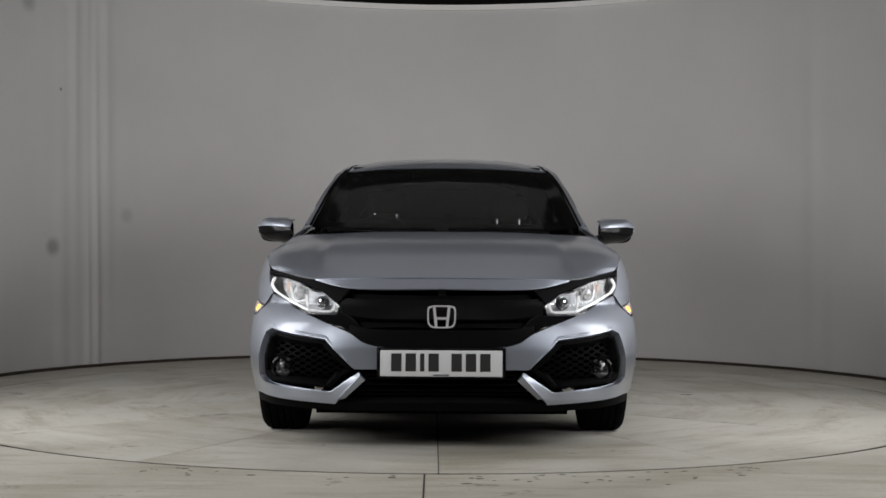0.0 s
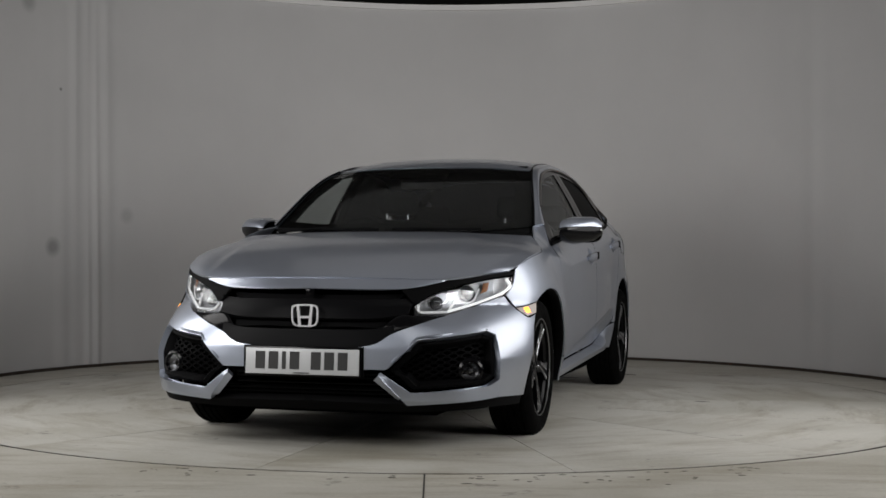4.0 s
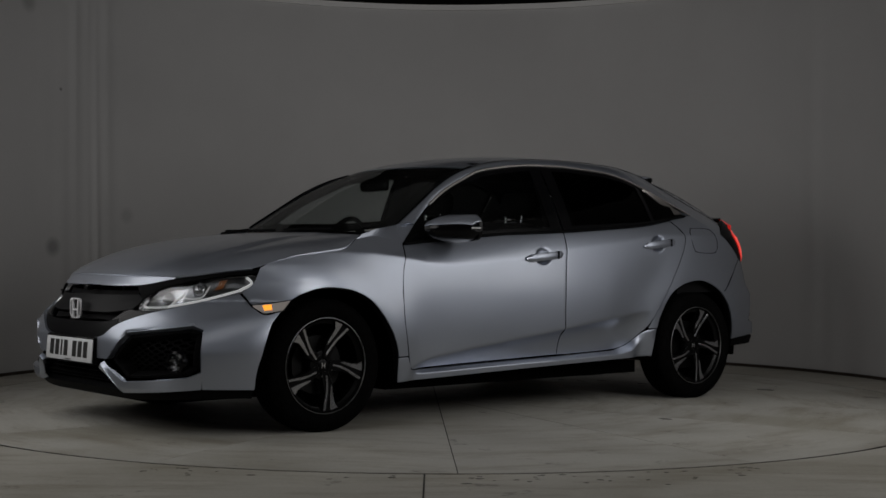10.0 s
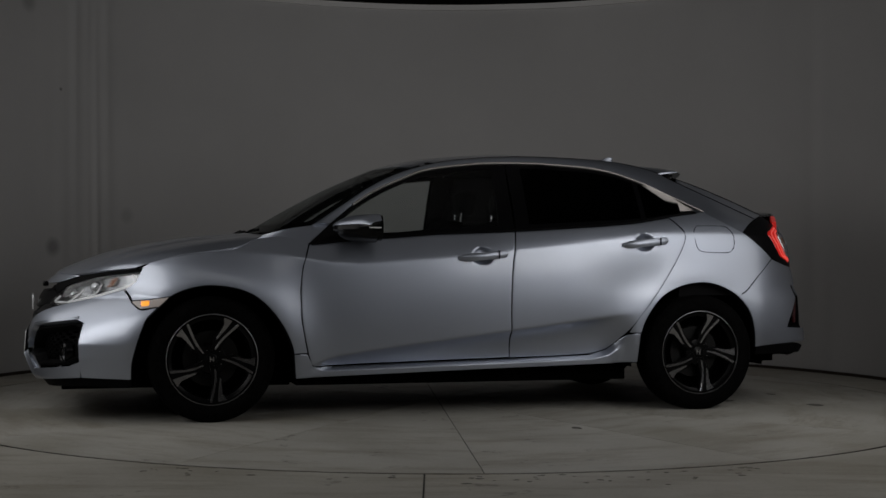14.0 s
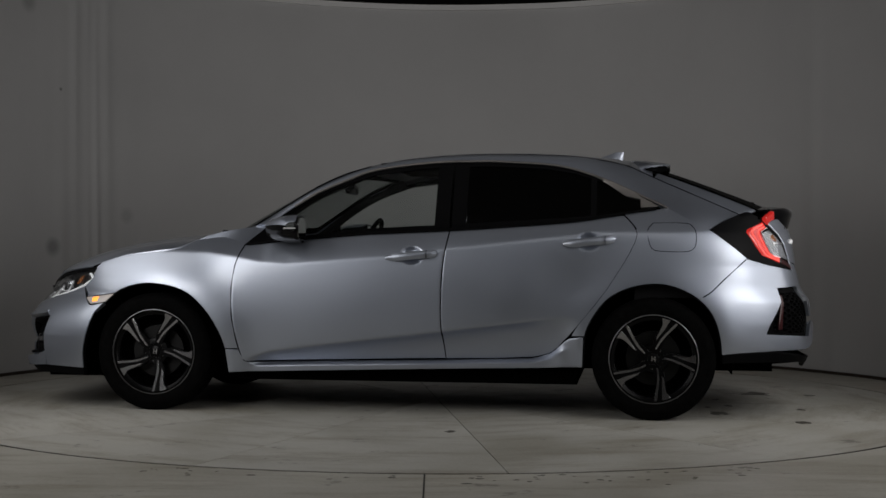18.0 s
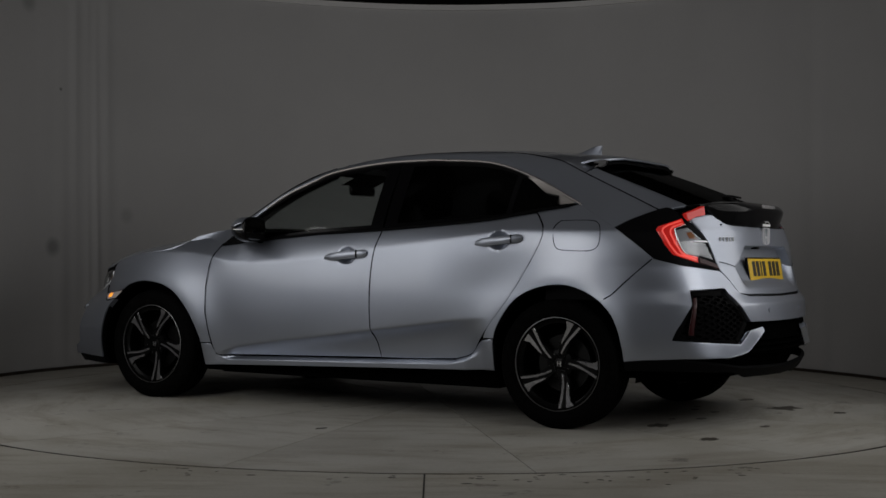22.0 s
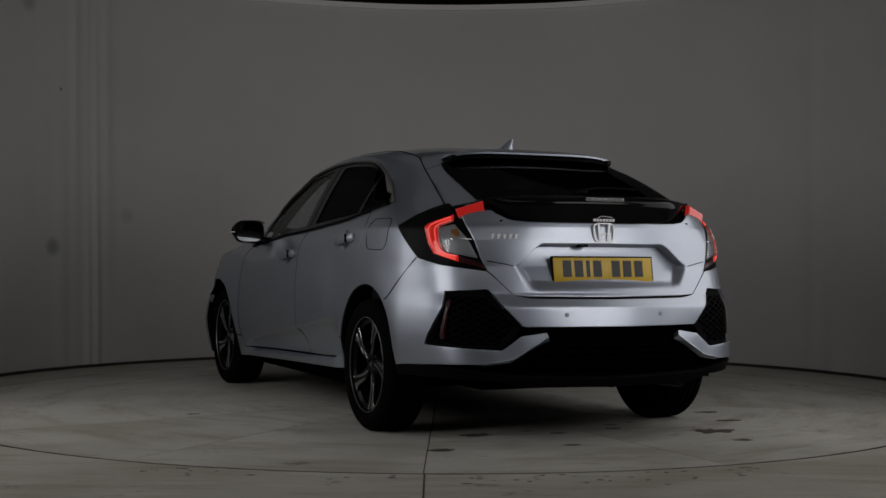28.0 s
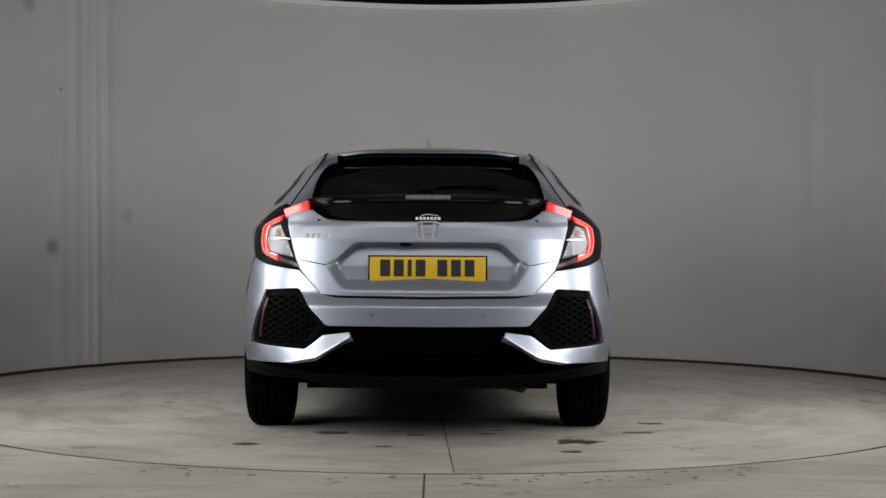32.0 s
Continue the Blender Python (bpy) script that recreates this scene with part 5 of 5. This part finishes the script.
def wheel_parts():
    """One wheel, its axis along y and its face towards +y; the hub's face lies at y = 0."""
    root = new("wheel")
    root.parent = car
    tagged(root, "black and machined alloy wheel with a road tyre")
    up = Matrix.Rotation(radians(-90), 4, "X")
    bm = bmesh.new()
    w = 0.118
    prof = [(0.218, 0.020), (0.232, 0.026), (0.250, 0.034), (0.275, 0.037), (0.298, 0.032), (0.312, 0.020), (TYRE_R - 0.002, 0.010)]
    for a, b in ((0.010, -0.012), (-0.020, -0.044), (-0.052, -0.076), (-0.084, -0.108), (-0.116, -0.138)):
        prof += [(TYRE_R, a - 0.002), (TYRE_R, b), (TYRE_R - 0.007, b - 0.001), (TYRE_R - 0.007, b - 0.007)]
    prof = prof[:-2] + [(0.312, -0.160), (0.298, -0.172), (0.275, -0.177), (0.25, -0.175), (0.218, -0.165)]
    lathe(bm, prof, 96, up, closed=True)
    part("tyre", bm, RUBBER, root, "worn black tyre", True, 50)
    bm = bmesh.new()
    lathe(bm, [(0.214, 0.006), (0.226, 0.022), (0.231, 0.026), (0.231, 0.020), (0.226, -0.14), (0.205, -0.14), (0.202, 0.0)], 96, up, closed=True)
    rim = part("rim", bm, RIMBLACK, root, "gloss black rim", True)
    bm = bmesh.new()
    lathe(bm, [(0.2265, 0.0225), (0.2285, 0.0285), (0.2312, 0.0275), (0.2305, 0.022)], 96, up, closed=True)
    part("rim_edge", bm, material("rim_edge_alloy", (0.22, 0.22, 0.225), 0.42, 1.0), rim, "thin machined rim edge", True)

    def blade(outline, name, mat, face, deep):
        """A flat piece of a spoke, dished so that the hub lies deeper than the rim."""
        bm = bmesh.new()
        c = [bm.verts.new((-s, face(r), -r)) for s, r in outline]
        d = [bm.verts.new((-s, face(r) - deep, -r)) for s, r in outline]
        n = len(c)
        bm.faces.new(c)
        bm.faces.new(d[::-1])
        for k in range(n):
            bm.faces.new((c[k], d[k], d[(k + 1) % n], c[(k + 1) % n]))
        bmesh.ops.bevel(bm, geom=[e for e in bm.edges if e.verts[0] in c and e.verts[1] in c], offset=0.0015, segments=1, affect="EDGES")
        bmesh.ops.triangulate(bm, faces=[f for f in bm.faces if len(f.verts) > 4])
        return part(name, bm, mat, rim, "", False)

    dish = lambda r: 0.004 + 0.014 * (r / 0.222) ** 1.6
    body = [(-0.010, 0.03), (0.030, 0.03), (0.060, 0.09), (0.066, 0.17), (0.094, 0.203), (0.034, 0.224), (-0.004, 0.226), (0.016, 0.14)]
    narrow = [(0.015, 0.046), (0.026, 0.05), (0.032, 0.10), (0.029, 0.14), (0.017, 0.223), (0.002, 0.226), (0.017, 0.14), (0.020, 0.09)]
    broad = [(0.045, 0.085), (0.055, 0.10), (0.060, 0.14), (0.066, 0.175), (0.094, 0.203), (0.068, 0.214), (0.047, 0.219), (0.044, 0.16)]
    kinds = [blade(body, "spoke", RIMBLACK, lambda r: dish(r) - 0.003, 0.035), blade(narrow, "spoke_face", ALLOY, dish, 0.005), blade(broad, "spoke_face", ALLOY, dish, 0.005)]
    for j in range(1, 5):
        for ob in kinds:
            c = new(ob.name.split(".")[0], ob.data)
            c.parent = rim
            c.matrix_basis = Matrix.Rotation(2 * math.pi * j / 5, 4, "Y")
    # web between the spokes, hub, nuts and cap
    bm = bmesh.new()
    lathe(bm, [(0.0001, -0.006), (0.028, -0.005), (0.050, -0.004), (0.070, -0.008), (0.078, -0.03), (0.0001, -0.03)], 48, up)
    part("hub", bm, RIMBLACK, rim, "black hub", True)
    for j in range(5):
        a = 2 * math.pi * (j + 0.5) / 5
        bm = bmesh.new()
        p = Vector((0.052 * math.sin(a), -0.006, 0.052 * math.cos(a)))
        tube(bm, p, p + Vector((0, 0.008, 0)), 0.0075, 0.006, 12)
        part("wheel_nut", bm, CHROME, rim, "bright wheel nut", True)
    bm = bmesh.new()
    lathe(bm, [(0.0001, 0.0), (0.022, -0.001), (0.029, -0.004), (0.030, -0.008)], 32, up)
    cap = part("centre_cap", bm, RIMBLACK, rim, "black centre cap", True)
    for bx, bz, sw, sh in ((-0.008, 0, 0.005, 0.026), (0.008, 0, 0.005, 0.026), (0, 0, 0.012, 0.005)):
        bm = bmesh.new()
        box(bm, (bx, 0.0008, bz), (sw, 0.0016, sh))
        part("cap_mark", bm, CHROME, cap)
    bm = bmesh.new()
    lathe(bm, [(0.06, -0.06), (0.142, -0.06), (0.142, -0.082), (0.06, -0.082)], 64, up, closed=True)
    part("brake_disc", bm, STEEL, root, "grey brake disc", True)
    bm = bmesh.new()
    lathe(bm, [(0.0001, -0.09), (0.21, -0.10), (0.21, -0.105), (0.0001, -0.095)], 48, up)
    part("back_plate", bm, DARK, root)
    return root


first_wheel = wheel_parts()
SPOTS = [(1.3485, 0.836, 0.3185, 1, -4), (-1.3485, 0.848, 0.3185, 1, 0), (1.3485, -0.836, 0.3185, -1, 12), (-1.3485, -0.848, 0.3185, -1, 25)]
for k, (x, y, z, side, spin) in enumerate(SPOTS):
    m = Matrix.Translation((x + OX, y + OY, z)) @ Matrix.Rotation(0 if side == 1 else math.pi, 4, "Z") @ Matrix.Rotation(radians(spin), 4, "Y")
    if k == 0:
        first_wheel.matrix_basis = m
    else:
        copy_thing(first_wheel, m)

# wheel housings, underbody, suspension
for side in (1, -1):
    for (wx, wz), arch in zip(WHEELS, (ARCH_F, ARCH_R)):
        bm, done = solid("wheel_liner", DARK, car, "black wheel housing")
        n = 20
        pts = [(wx + 0.405 * math.cos(math.pi * (1.12 * k / n - 0.06)), wz + 0.395 * math.sin(math.pi * (1.12 * k / n - 0.06))) for k in range(n + 1)]
        rows = [[bm.verts.new((x, side * y, z)) for x, z in pts] for y in (0.835, 0.55)]
        outer = [[bm.verts.new((wx + (x - wx) * 1.01, side * y, wz + (z - wz) * 1.01)) for x, z in pts] for y in (0.835, 0.55)]
        for k in range(n):
            bm.faces.new((rows[0][k], rows[0][k + 1], rows[1][k + 1], rows[1][k]))
            bm.faces.new((outer[0][k], outer[1][k], outer[1][k + 1], outer[0][k + 1]))
            bm.faces.new((rows[0][k], outer[0][k], outer[0][k + 1], rows[0][k + 1]))
        bm.faces.new(rows[1])
        done()
        bm, done = solid("arch_lip", TRIM, car, "dark inner lip of the wheel arch")
        prev = None
        for x, z in curve(arch, np.linspace(0, 1, 80)):
            p = skin(sx(float(x), float(z)), float(z))
            inward = np.array([wx - x, 0, wz - z])
            inward = inward / np.linalg.norm(inward)
            ring = [bm.verts.new((p + np.array([0, dy, 0]) + inward * d) * np.array([1, side, 1])) for dy, d in ((-0.008, -0.002), (-0.010, 0.005), (-0.03, 0.008), (-0.05, 0.001))]
            if prev:
                for j in range(3):
                    bm.faces.new((prev[j], prev[j + 1], ring[j + 1], ring[j]))
            prev = ring
        done()
for name, outline, thick, z in (("underbody", [(0.90, -0.74), (0.90, 0.74), (-0.95, 0.74), (-0.95, -0.74)], 0.07, 0.168),
                                ("front_undertray", [(2.08, -0.55), (2.08, 0.55), (0.905, 0.55), (0.905, -0.55)], 0.08, 0.155),
                                ("rear_undertray", [(-0.955, -0.55), (-0.955, 0.55), (-1.98, 0.55), (-1.98, -0.55)], 0.08, 0.24)):
    bm, done = solid(name, DARK, car, "dark underside of the body")
    prism(bm, outline, thick, Matrix.Translation((0, 0, z)))
    done()
for name, centre, size in (("bulkhead", (0.97, 0, 0.58), (0.04, 1.5, 0.68)), ("boot_floor", (-1.72, 0, 0.58), (0.5, 1.05, 0.52)), ("boot_wall", (-1.9, 0, 0.93), (0.3, 1.0, 0.16))):
    bm, done = solid(name, DARK, car, "dark inner body panel")
    box(bm, centre, size)
    done()
bm, done = solid("axle_beam", DARK, car, "dark rear axle")
tube(bm, (-1.35, -0.75, 0.30), (-1.35, 0.75, 0.30), 0.035)
tube(bm, (1.35, -0.75, 0.28), (1.35, 0.75, 0.28), 0.03)
done()
bm, done = solid("exhaust_pipe", STEEL, car, "dull steel exhaust pipe under the tail")
tube(bm, (-1.9, -0.35, 0.265), (-2.12, -0.42, 0.262), 0.028, seg=20)
done()

# ---------------------------------------------------------------- mirrors, aerial, wipers
for side in (1, -1):
    unit = new("door_mirror")
    unit.parent = front_doors[0 if side == 1 else 1]
    tagged(unit, "door mirror with a silver cap and black housing")

    def shell(name, mat, lo, hi, swell, label):
        """A band of the mirror's egg-shaped housing between two slants of its section."""
        bm, done = solid(name, mat, unit, label)
        n, m = 18, 14
        rows = []
        for i in range(n + 1):
            t = i / n
            y = 0.835 + 0.197 * t
            half = (0.078 - 0.016 * t) * (1 - max(0, (t - 0.72) / 0.28) ** 2 * 0.55) * (0.80 + 0.2 * min(1, t * 5))
            zc = 0.984 + 0.014 * t
            front = 0.735 - 0.16 * t ** 1.6
            row = []
            for j in range(m + 1):
                a = lo + (hi - lo) * j / m
                c, s = math.cos(a), math.sin(a)
                depth = (front - 0.515) * swell
                row.append(bm.verts.new((0.515 + depth * max(c, 0) ** 0.75, side * (y), zc + half * swell * math.copysign(abs(s) ** 0.8, s))))
            rows.append(row)
        for a, b in zip(rows, rows[1:]):
            for j in range(m):
                bm.faces.new((a[j], a[j + 1], b[j + 1], b[j]))
        for row in (rows[0], rows[-1]):
            c = bm.verts.new(sum((v.co for v in row), Vector()) / len(row))
            for j in range(m):
                bm.faces.new((row[j], row[j + 1], c))
        return done()
    shell("cap", PAINT, 0.16, math.pi / 2, 1.0, "silver mirror cap")
    shell("housing", GLOSS, -math.pi / 2, 0.24, 0.975, "black mirror housing")
    bm, done = solid("mirror_rim", GLOSS, unit, "black rim round the mirror glass")
    pts = [(side * (0.936 + 0.092 * math.copysign(abs(math.cos(2 * math.pi * k / 24)) ** 0.6, math.cos(2 * math.pi * k / 24))),
            0.990 + 0.067 * math.copysign(abs(math.sin(2 * math.pi * k / 24)) ** 0.6, math.sin(2 * math.pi * k / 24))) for k in range(24)]
    prism(bm, pts, 0.02, Matrix(((0, 0, 1, 0.505), (1, 0, 0, 0), (0, 1, 0, 0), (0, 0, 0, 1))))
    done()
    bm, done = solid("mirror_glass", material("mirror", (0.85, 0.86, 0.87), 0.02, 1.0), unit, "mirror glass")
    prism(bm, [(side * 0.936 + (y - side * 0.936) * 0.88, 0.990 + (z - 0.990) * 0.86) for y, z in pts], 0.004, Matrix(((0, 0, 1, 0.502), (1, 0, 0, 0), (0, 1, 0, 0), (0, 0, 0, 1))))
    done()
    bm, done = solid("mirror_arm", GLOSS, unit, "black mirror arm")
    box(bm, (0.61, side * 0.845, 0.955), (0.11, 0.12, 0.028), Matrix.Rotation(side * 0.25, 4, "X"), 0.008)
    done()
    bm, done = solid("indicator_strip", WHITE, unit, "slim pale indicator strip")
    box(bm, (0.545, side * 1.028, 0.990), (0.07, 0.006, 0.006), Matrix.Rotation(side * 0.1, 4, "Z"), 0.002)
    done()

bm, done = solid("aerial", PAINT, car, "silver shark fin aerial on the roof")
rows = []
for i in range(11):
    t = i / 10
    x0, x1 = -0.975 - 0.165 * t ** 0.85, -1.178 - 0.008 * t
    w = 0.015 * (1 - t) ** 1.3 + 0.0025
    z = 1.405 + 0.055 * t
    rows.append([bm.verts.new(((x0 + x1) / 2 + (x0 - x1) / 2 * math.cos(a), w * math.sin(a), z)) for a in (2 * math.pi * k / 16 for k in range(16))])
for a, b in zip(rows, rows[1:]):
    for j in range(16):
        bm.faces.new((a[j], a[(j + 1) % 16], b[(j + 1) % 16], b[j]))
bm.faces.new(rows[0])
bm.faces.new(rows[-1])
done()

for y0, y1 in ((-0.62, -0.05), (0.02, 0.50)):
    pipe("wiper", [(1.035 if y0 < 0 else 1.05, y0, 0.988), (1.062, (y0 + y1) / 2, 0.985), (1.07, y1, 0.984)], 0.007, TRIM, car, "black windscreen wiper", 1, 20)
    bm, done = solid("wiper_arm", TRIM, car, "black wiper arm")
    tube(bm, (1.075, y0 + 0.02, 0.972), (1.06, (y0 + y1) / 2, 0.992), 0.008, 0.006, 8)
    done()
rear_wiper = pipe("rear_wiper", [(-1.935, 0.05, 1.145), (-1.87, -0.1, 1.175), (-1.86, -0.33, 1.175)], 0.006, TRIM, gate, "black rear wiper", 1, 20)
bm, done = solid("washer_jet", TRIM, gate, "small black washer stub")
box(bm, (-1.905, 0.0, 1.152), (0.05, 0.05, 0.03), bevel=0.008)
done()

# ---------------------------------------------------------------- cabin
bm, done = solid("dashboard", CABIN, car, "dark dashboard")
prism(bm, [(0.95, 0.55), (0.95, 0.945), (0.75, 0.955), (0.52, 0.93), (0.46, 0.86), (0.50, 0.70), (0.60, 0.55)], 1.42, Matrix(((1, 0, 0, 0), (0, 0, -1, 0.71), (0, 1, 0, 0), (0, 0, 0, 1))))
bmesh.ops.bevel(bm, geom=bm.edges[:], offset=0.02, segments=2, affect="EDGES")
done()
bm, done = solid("instrument_hood", CABIN, car, "dark hood over the instruments")
box(bm, (0.60, -0.37, 0.955), (0.2, 0.36, 0.06), bevel=0.025)
done()
bm, done = solid("cabin_floor", DARK, car, "dark cabin floor")
box(bm, (-0.4, 0, 0.36), (2.6, 1.36, 0.08))
box(bm, (0.05, 0, 0.55), (1.0, 0.22, 0.35))
done()
bm, done = solid("steering_wheel", CABIN, car, "dark steering wheel")
m = Matrix.Translation((0.40, -0.37, 0.90)) @ Matrix.Rotation(radians(66), 4, "Y")
lathe(bm, [(0.186 + 0.015 * math.cos(a), 0.015 * math.sin(a)) for a in (2 * math.pi * k / 12 for k in range(12))], 40, m, closed=True)
for a in (0.0, 2.2, -2.2):
    box(bm, m @ Vector((0.10 * math.cos(a), 0.10 * math.sin(a), 0)), (0.17, 0.035, 0.02), (m.to_3x3().to_4x4() @ Matrix.Rotation(a, 4, "Z")))
lathe(bm, [(0.0001, 0.025), (0.06, 0.02), (0.075, -0.02), (0.0001, -0.03)], 24, m)
done()
bm, done = solid("cabin_mirror", GLOSS, car, "dark rear-view mirror")
box(bm, (0.43, 0.0, 1.245), (0.04, 0.25, 0.06), bevel=0.018)
tube(bm, (0.43, 0, 1.26), (0.41, 0, 1.31), 0.012)
done()


def seat(name, x, y, width, back_top, head, parent):
    root = new(name)
    root.parent = parent
    tagged(root, "dark cloth seat with a headrest")
    bm, done = solid("cushion", CABIN, root)
    box(bm, (x + 0.27, y, 0.52), (0.52, width, 0.16), Matrix.Rotation(radians(-8), 4, "Y"), 0.05, 3)
    done()
    bm, done = solid("backrest", CABIN, root)
    box(bm, (x - 0.05, y, 0.56 + (back_top - 0.56) / 2), (0.15, width, back_top - 0.5), Matrix.Rotation(radians(-16), 4, "Y"), 0.055, 3)
    done()
    for hy in head:
        bm, done = solid("headrest", CABIN, root)
        box(bm, (x - 0.22, hy, back_top + 0.13), (0.10, 0.25, 0.15), Matrix.Rotation(radians(-10), 4, "Y"), 0.045, 3)
        done()
        for s in (-0.068, 0.068):
            bm, done = solid("headrest_post", CHROME, root, "chrome headrest post")
            tube(bm, (x - 0.165, hy + s, back_top - 0.06), (x - 0.195, hy + s, back_top + 0.10), 0.0065, seg=12)
            done()


seat("front_seat", -0.12, -0.375, 0.50, 1.045, (-0.375,), car)
seat("front_seat", -0.12, 0.375, 0.50, 1.015, (0.375,), car)
seat("rear_seat", -0.95, 0.0, 1.28, 0.985, (-0.40, 0.40), car)
bm, done = solid("headlining", CABIN, car, "dark roof lining")
prism(bm, [(0.15, -0.54), (0.15, 0.54), (-1.15, 0.50), (-1.15, -0.50)], 0.012, Matrix.Translation((0, 0, 1.352)))
done()
for side in (1, -1):
    for pts, w in (([(-0.24, 0.78, 0.93), (-0.25, 0.70, 1.15), (-0.26, 0.60, 1.345)], 0.05), ([(-1.34, 0.64, 1.02), (-1.34, 0.57, 1.14), (-1.28, 0.47, 1.25)], 0.08), ([(0.80, 0.70, 0.96), (0.50, 0.63, 1.17), (0.2, 0.57, 1.31)], 0.025)):
        pipe("pillar_lining", pts, w, CABIN, car, "dark pillar lining", side, 14, flat=0.35, sides=10)
    bm, done = solid("door_card", CABIN, car, "dark inner door trim")
    prism(bm, [(0.85, 0.45), (0.85, 0.88), (-0.28, 0.945), (-1.15, 1.03), (-1.15, 0.7), (-0.85, 0.45)], 0.03, Matrix(((1, 0, 0, 0), (0, 0, side, side * 0.715), (0, 1, 0, 0), (0, 0, 0, 1))))
    done()
bm, done = solid("parcel_shelf", CABIN, car, "dark luggage cover")
box(bm, (-1.55, 0, 0.99), (0.62, 1.1, 0.03))
done()
both("boot_lining", [lay(S((-1.25, 0.62), (-1.6, 0.64)) + R((0.75, 0.66), (0.0, 0.66)), S((-1.25, 1.10), (-1.6, 1.10)) + R((0.70, 1.10), (0.0, 1.10)), 30, 8)], CABIN, car, "dark luggage space lining", lift=-0.075, thick=0.01, roll=0.0)


# ---------------------------------------------------------------- deck plates
def deck_plate():
    half, bm, n = math.pi / 14 - 0.0008, bmesh.new(), 16
    outline = [(0.012, 0.0)] + [(TABLE_R * math.cos(half * (2 * k / n - 1)), TABLE_R * math.sin(half * (2 * k / n - 1))) for k in range(n + 1)]
    prism(bm, outline, 0.0025, Matrix.Translation((0, 0, -0.0025)))
    return part("deck_plate", bm, TABLE, turntable)


first_plate = deck_plate()
for k in range(14):
    plate = first_plate if k == 0 else new("deck_plate", first_plate.data)
    plate.parent = turntable
    plate.matrix_basis = pose(0, 0, 0, 0, 0, (k + 0.5) * 360 / 14 + 1.06)


# dried oil spots on the deck
random.seed(5)
for x, y, r in ((-1.63, 0.5, 0.065), (-2.09, 0.25, 0.03), (-1.7, 0.11, 0.035), (-1.65, -0.23, 0.03), (-1.92, -0.63, 0.1), (-1.58, -0.96, 0.05), (-1.22, -1.08, 0.05), (-2.03, 0.87, 0.05), (-0.29, 1.54, 0.03), (-1.52, -0.29, 0.03), (-2.24, -0.57, 0.04), (-1.58, 0.21, 0.02), (-1.47, -0.44, 0.02)):
    bm = bmesh.new()
    outline = []
    for k in range(22):
        a = 2 * math.pi * k / 22
        w = r * (0.55 + 0.65 * random.random())
        outline.append((x + 0.8 * w * math.cos(a), y + 1.3 * w * math.sin(a)))
    prism(bm, outline, 0.0012, Matrix.Translation((0, 0, -0.0002)))
    part("oil_stain", bm, STAIN, turntable, "dark dried oil stain")


# dark flecks of dirt on the floor beside the turntable
random.seed(9)
for x0, x1, count in ((0.10, 1.30, 34), (-1.25, -0.95, 9), (-0.9, 0.05, 6)):
    for k in range(count):
        x, size = random.uniform(x0, x1), random.uniform(0.004, 0.014)
        y = -math.sqrt((TABLE_R + 0.06) ** 2 - x * x) - abs(random.gauss(0.05, 0.10))
        bm = bmesh.new()
        prism(bm, [(x + size * random.uniform(0.7, 1.6) * math.cos(a), y + size * random.uniform(0.5, 1.1) * math.sin(a)) for a in (2 * math.pi * j / 9 for j in range(9))],
              0.001, Matrix.Translation((0, 0, 0.0002)))
        part("dirt_fleck", bm, STAIN, floor)


# ---------------------------------------------------------------- what moves
TURN = [(0, 0.88), (1.2, 0.9), (1.5, 1.5), (2, 3.85), (2.5, 6.77), (3, 9.75), (3.5, 12.7), (5.5, 24.65), (6.5, 30.55), (7.5, 36.3), (8.5, 42.07),
        (9.5, 47.85), (10.5, 53.75), (11.5, 59.7), (12.5, 65.6), (13.5, 71.45), (14.5, 77.4), (16.5, 89.35), (17.5, 95.27), (18.5, 101.17), (19.5, 107.05),
        (20.5, 112.95), (21.5, 118.8), (22.5, 124.65), (23.5, 130.5), (24.5, 136.15), (25.5, 141.8), (27.5, 153.4), (28.5, 159.3), (29.5, 165.1),
        (30.5, 170.9), (31.5, 176.7), (32, 179.65)]


def motions():
    rows = [(t, pose(0, 0, 0, 0, 0, -90 - a)) for t, a in TURN]
    walk(car, rows)
    walk(turntable, rows)


motions()
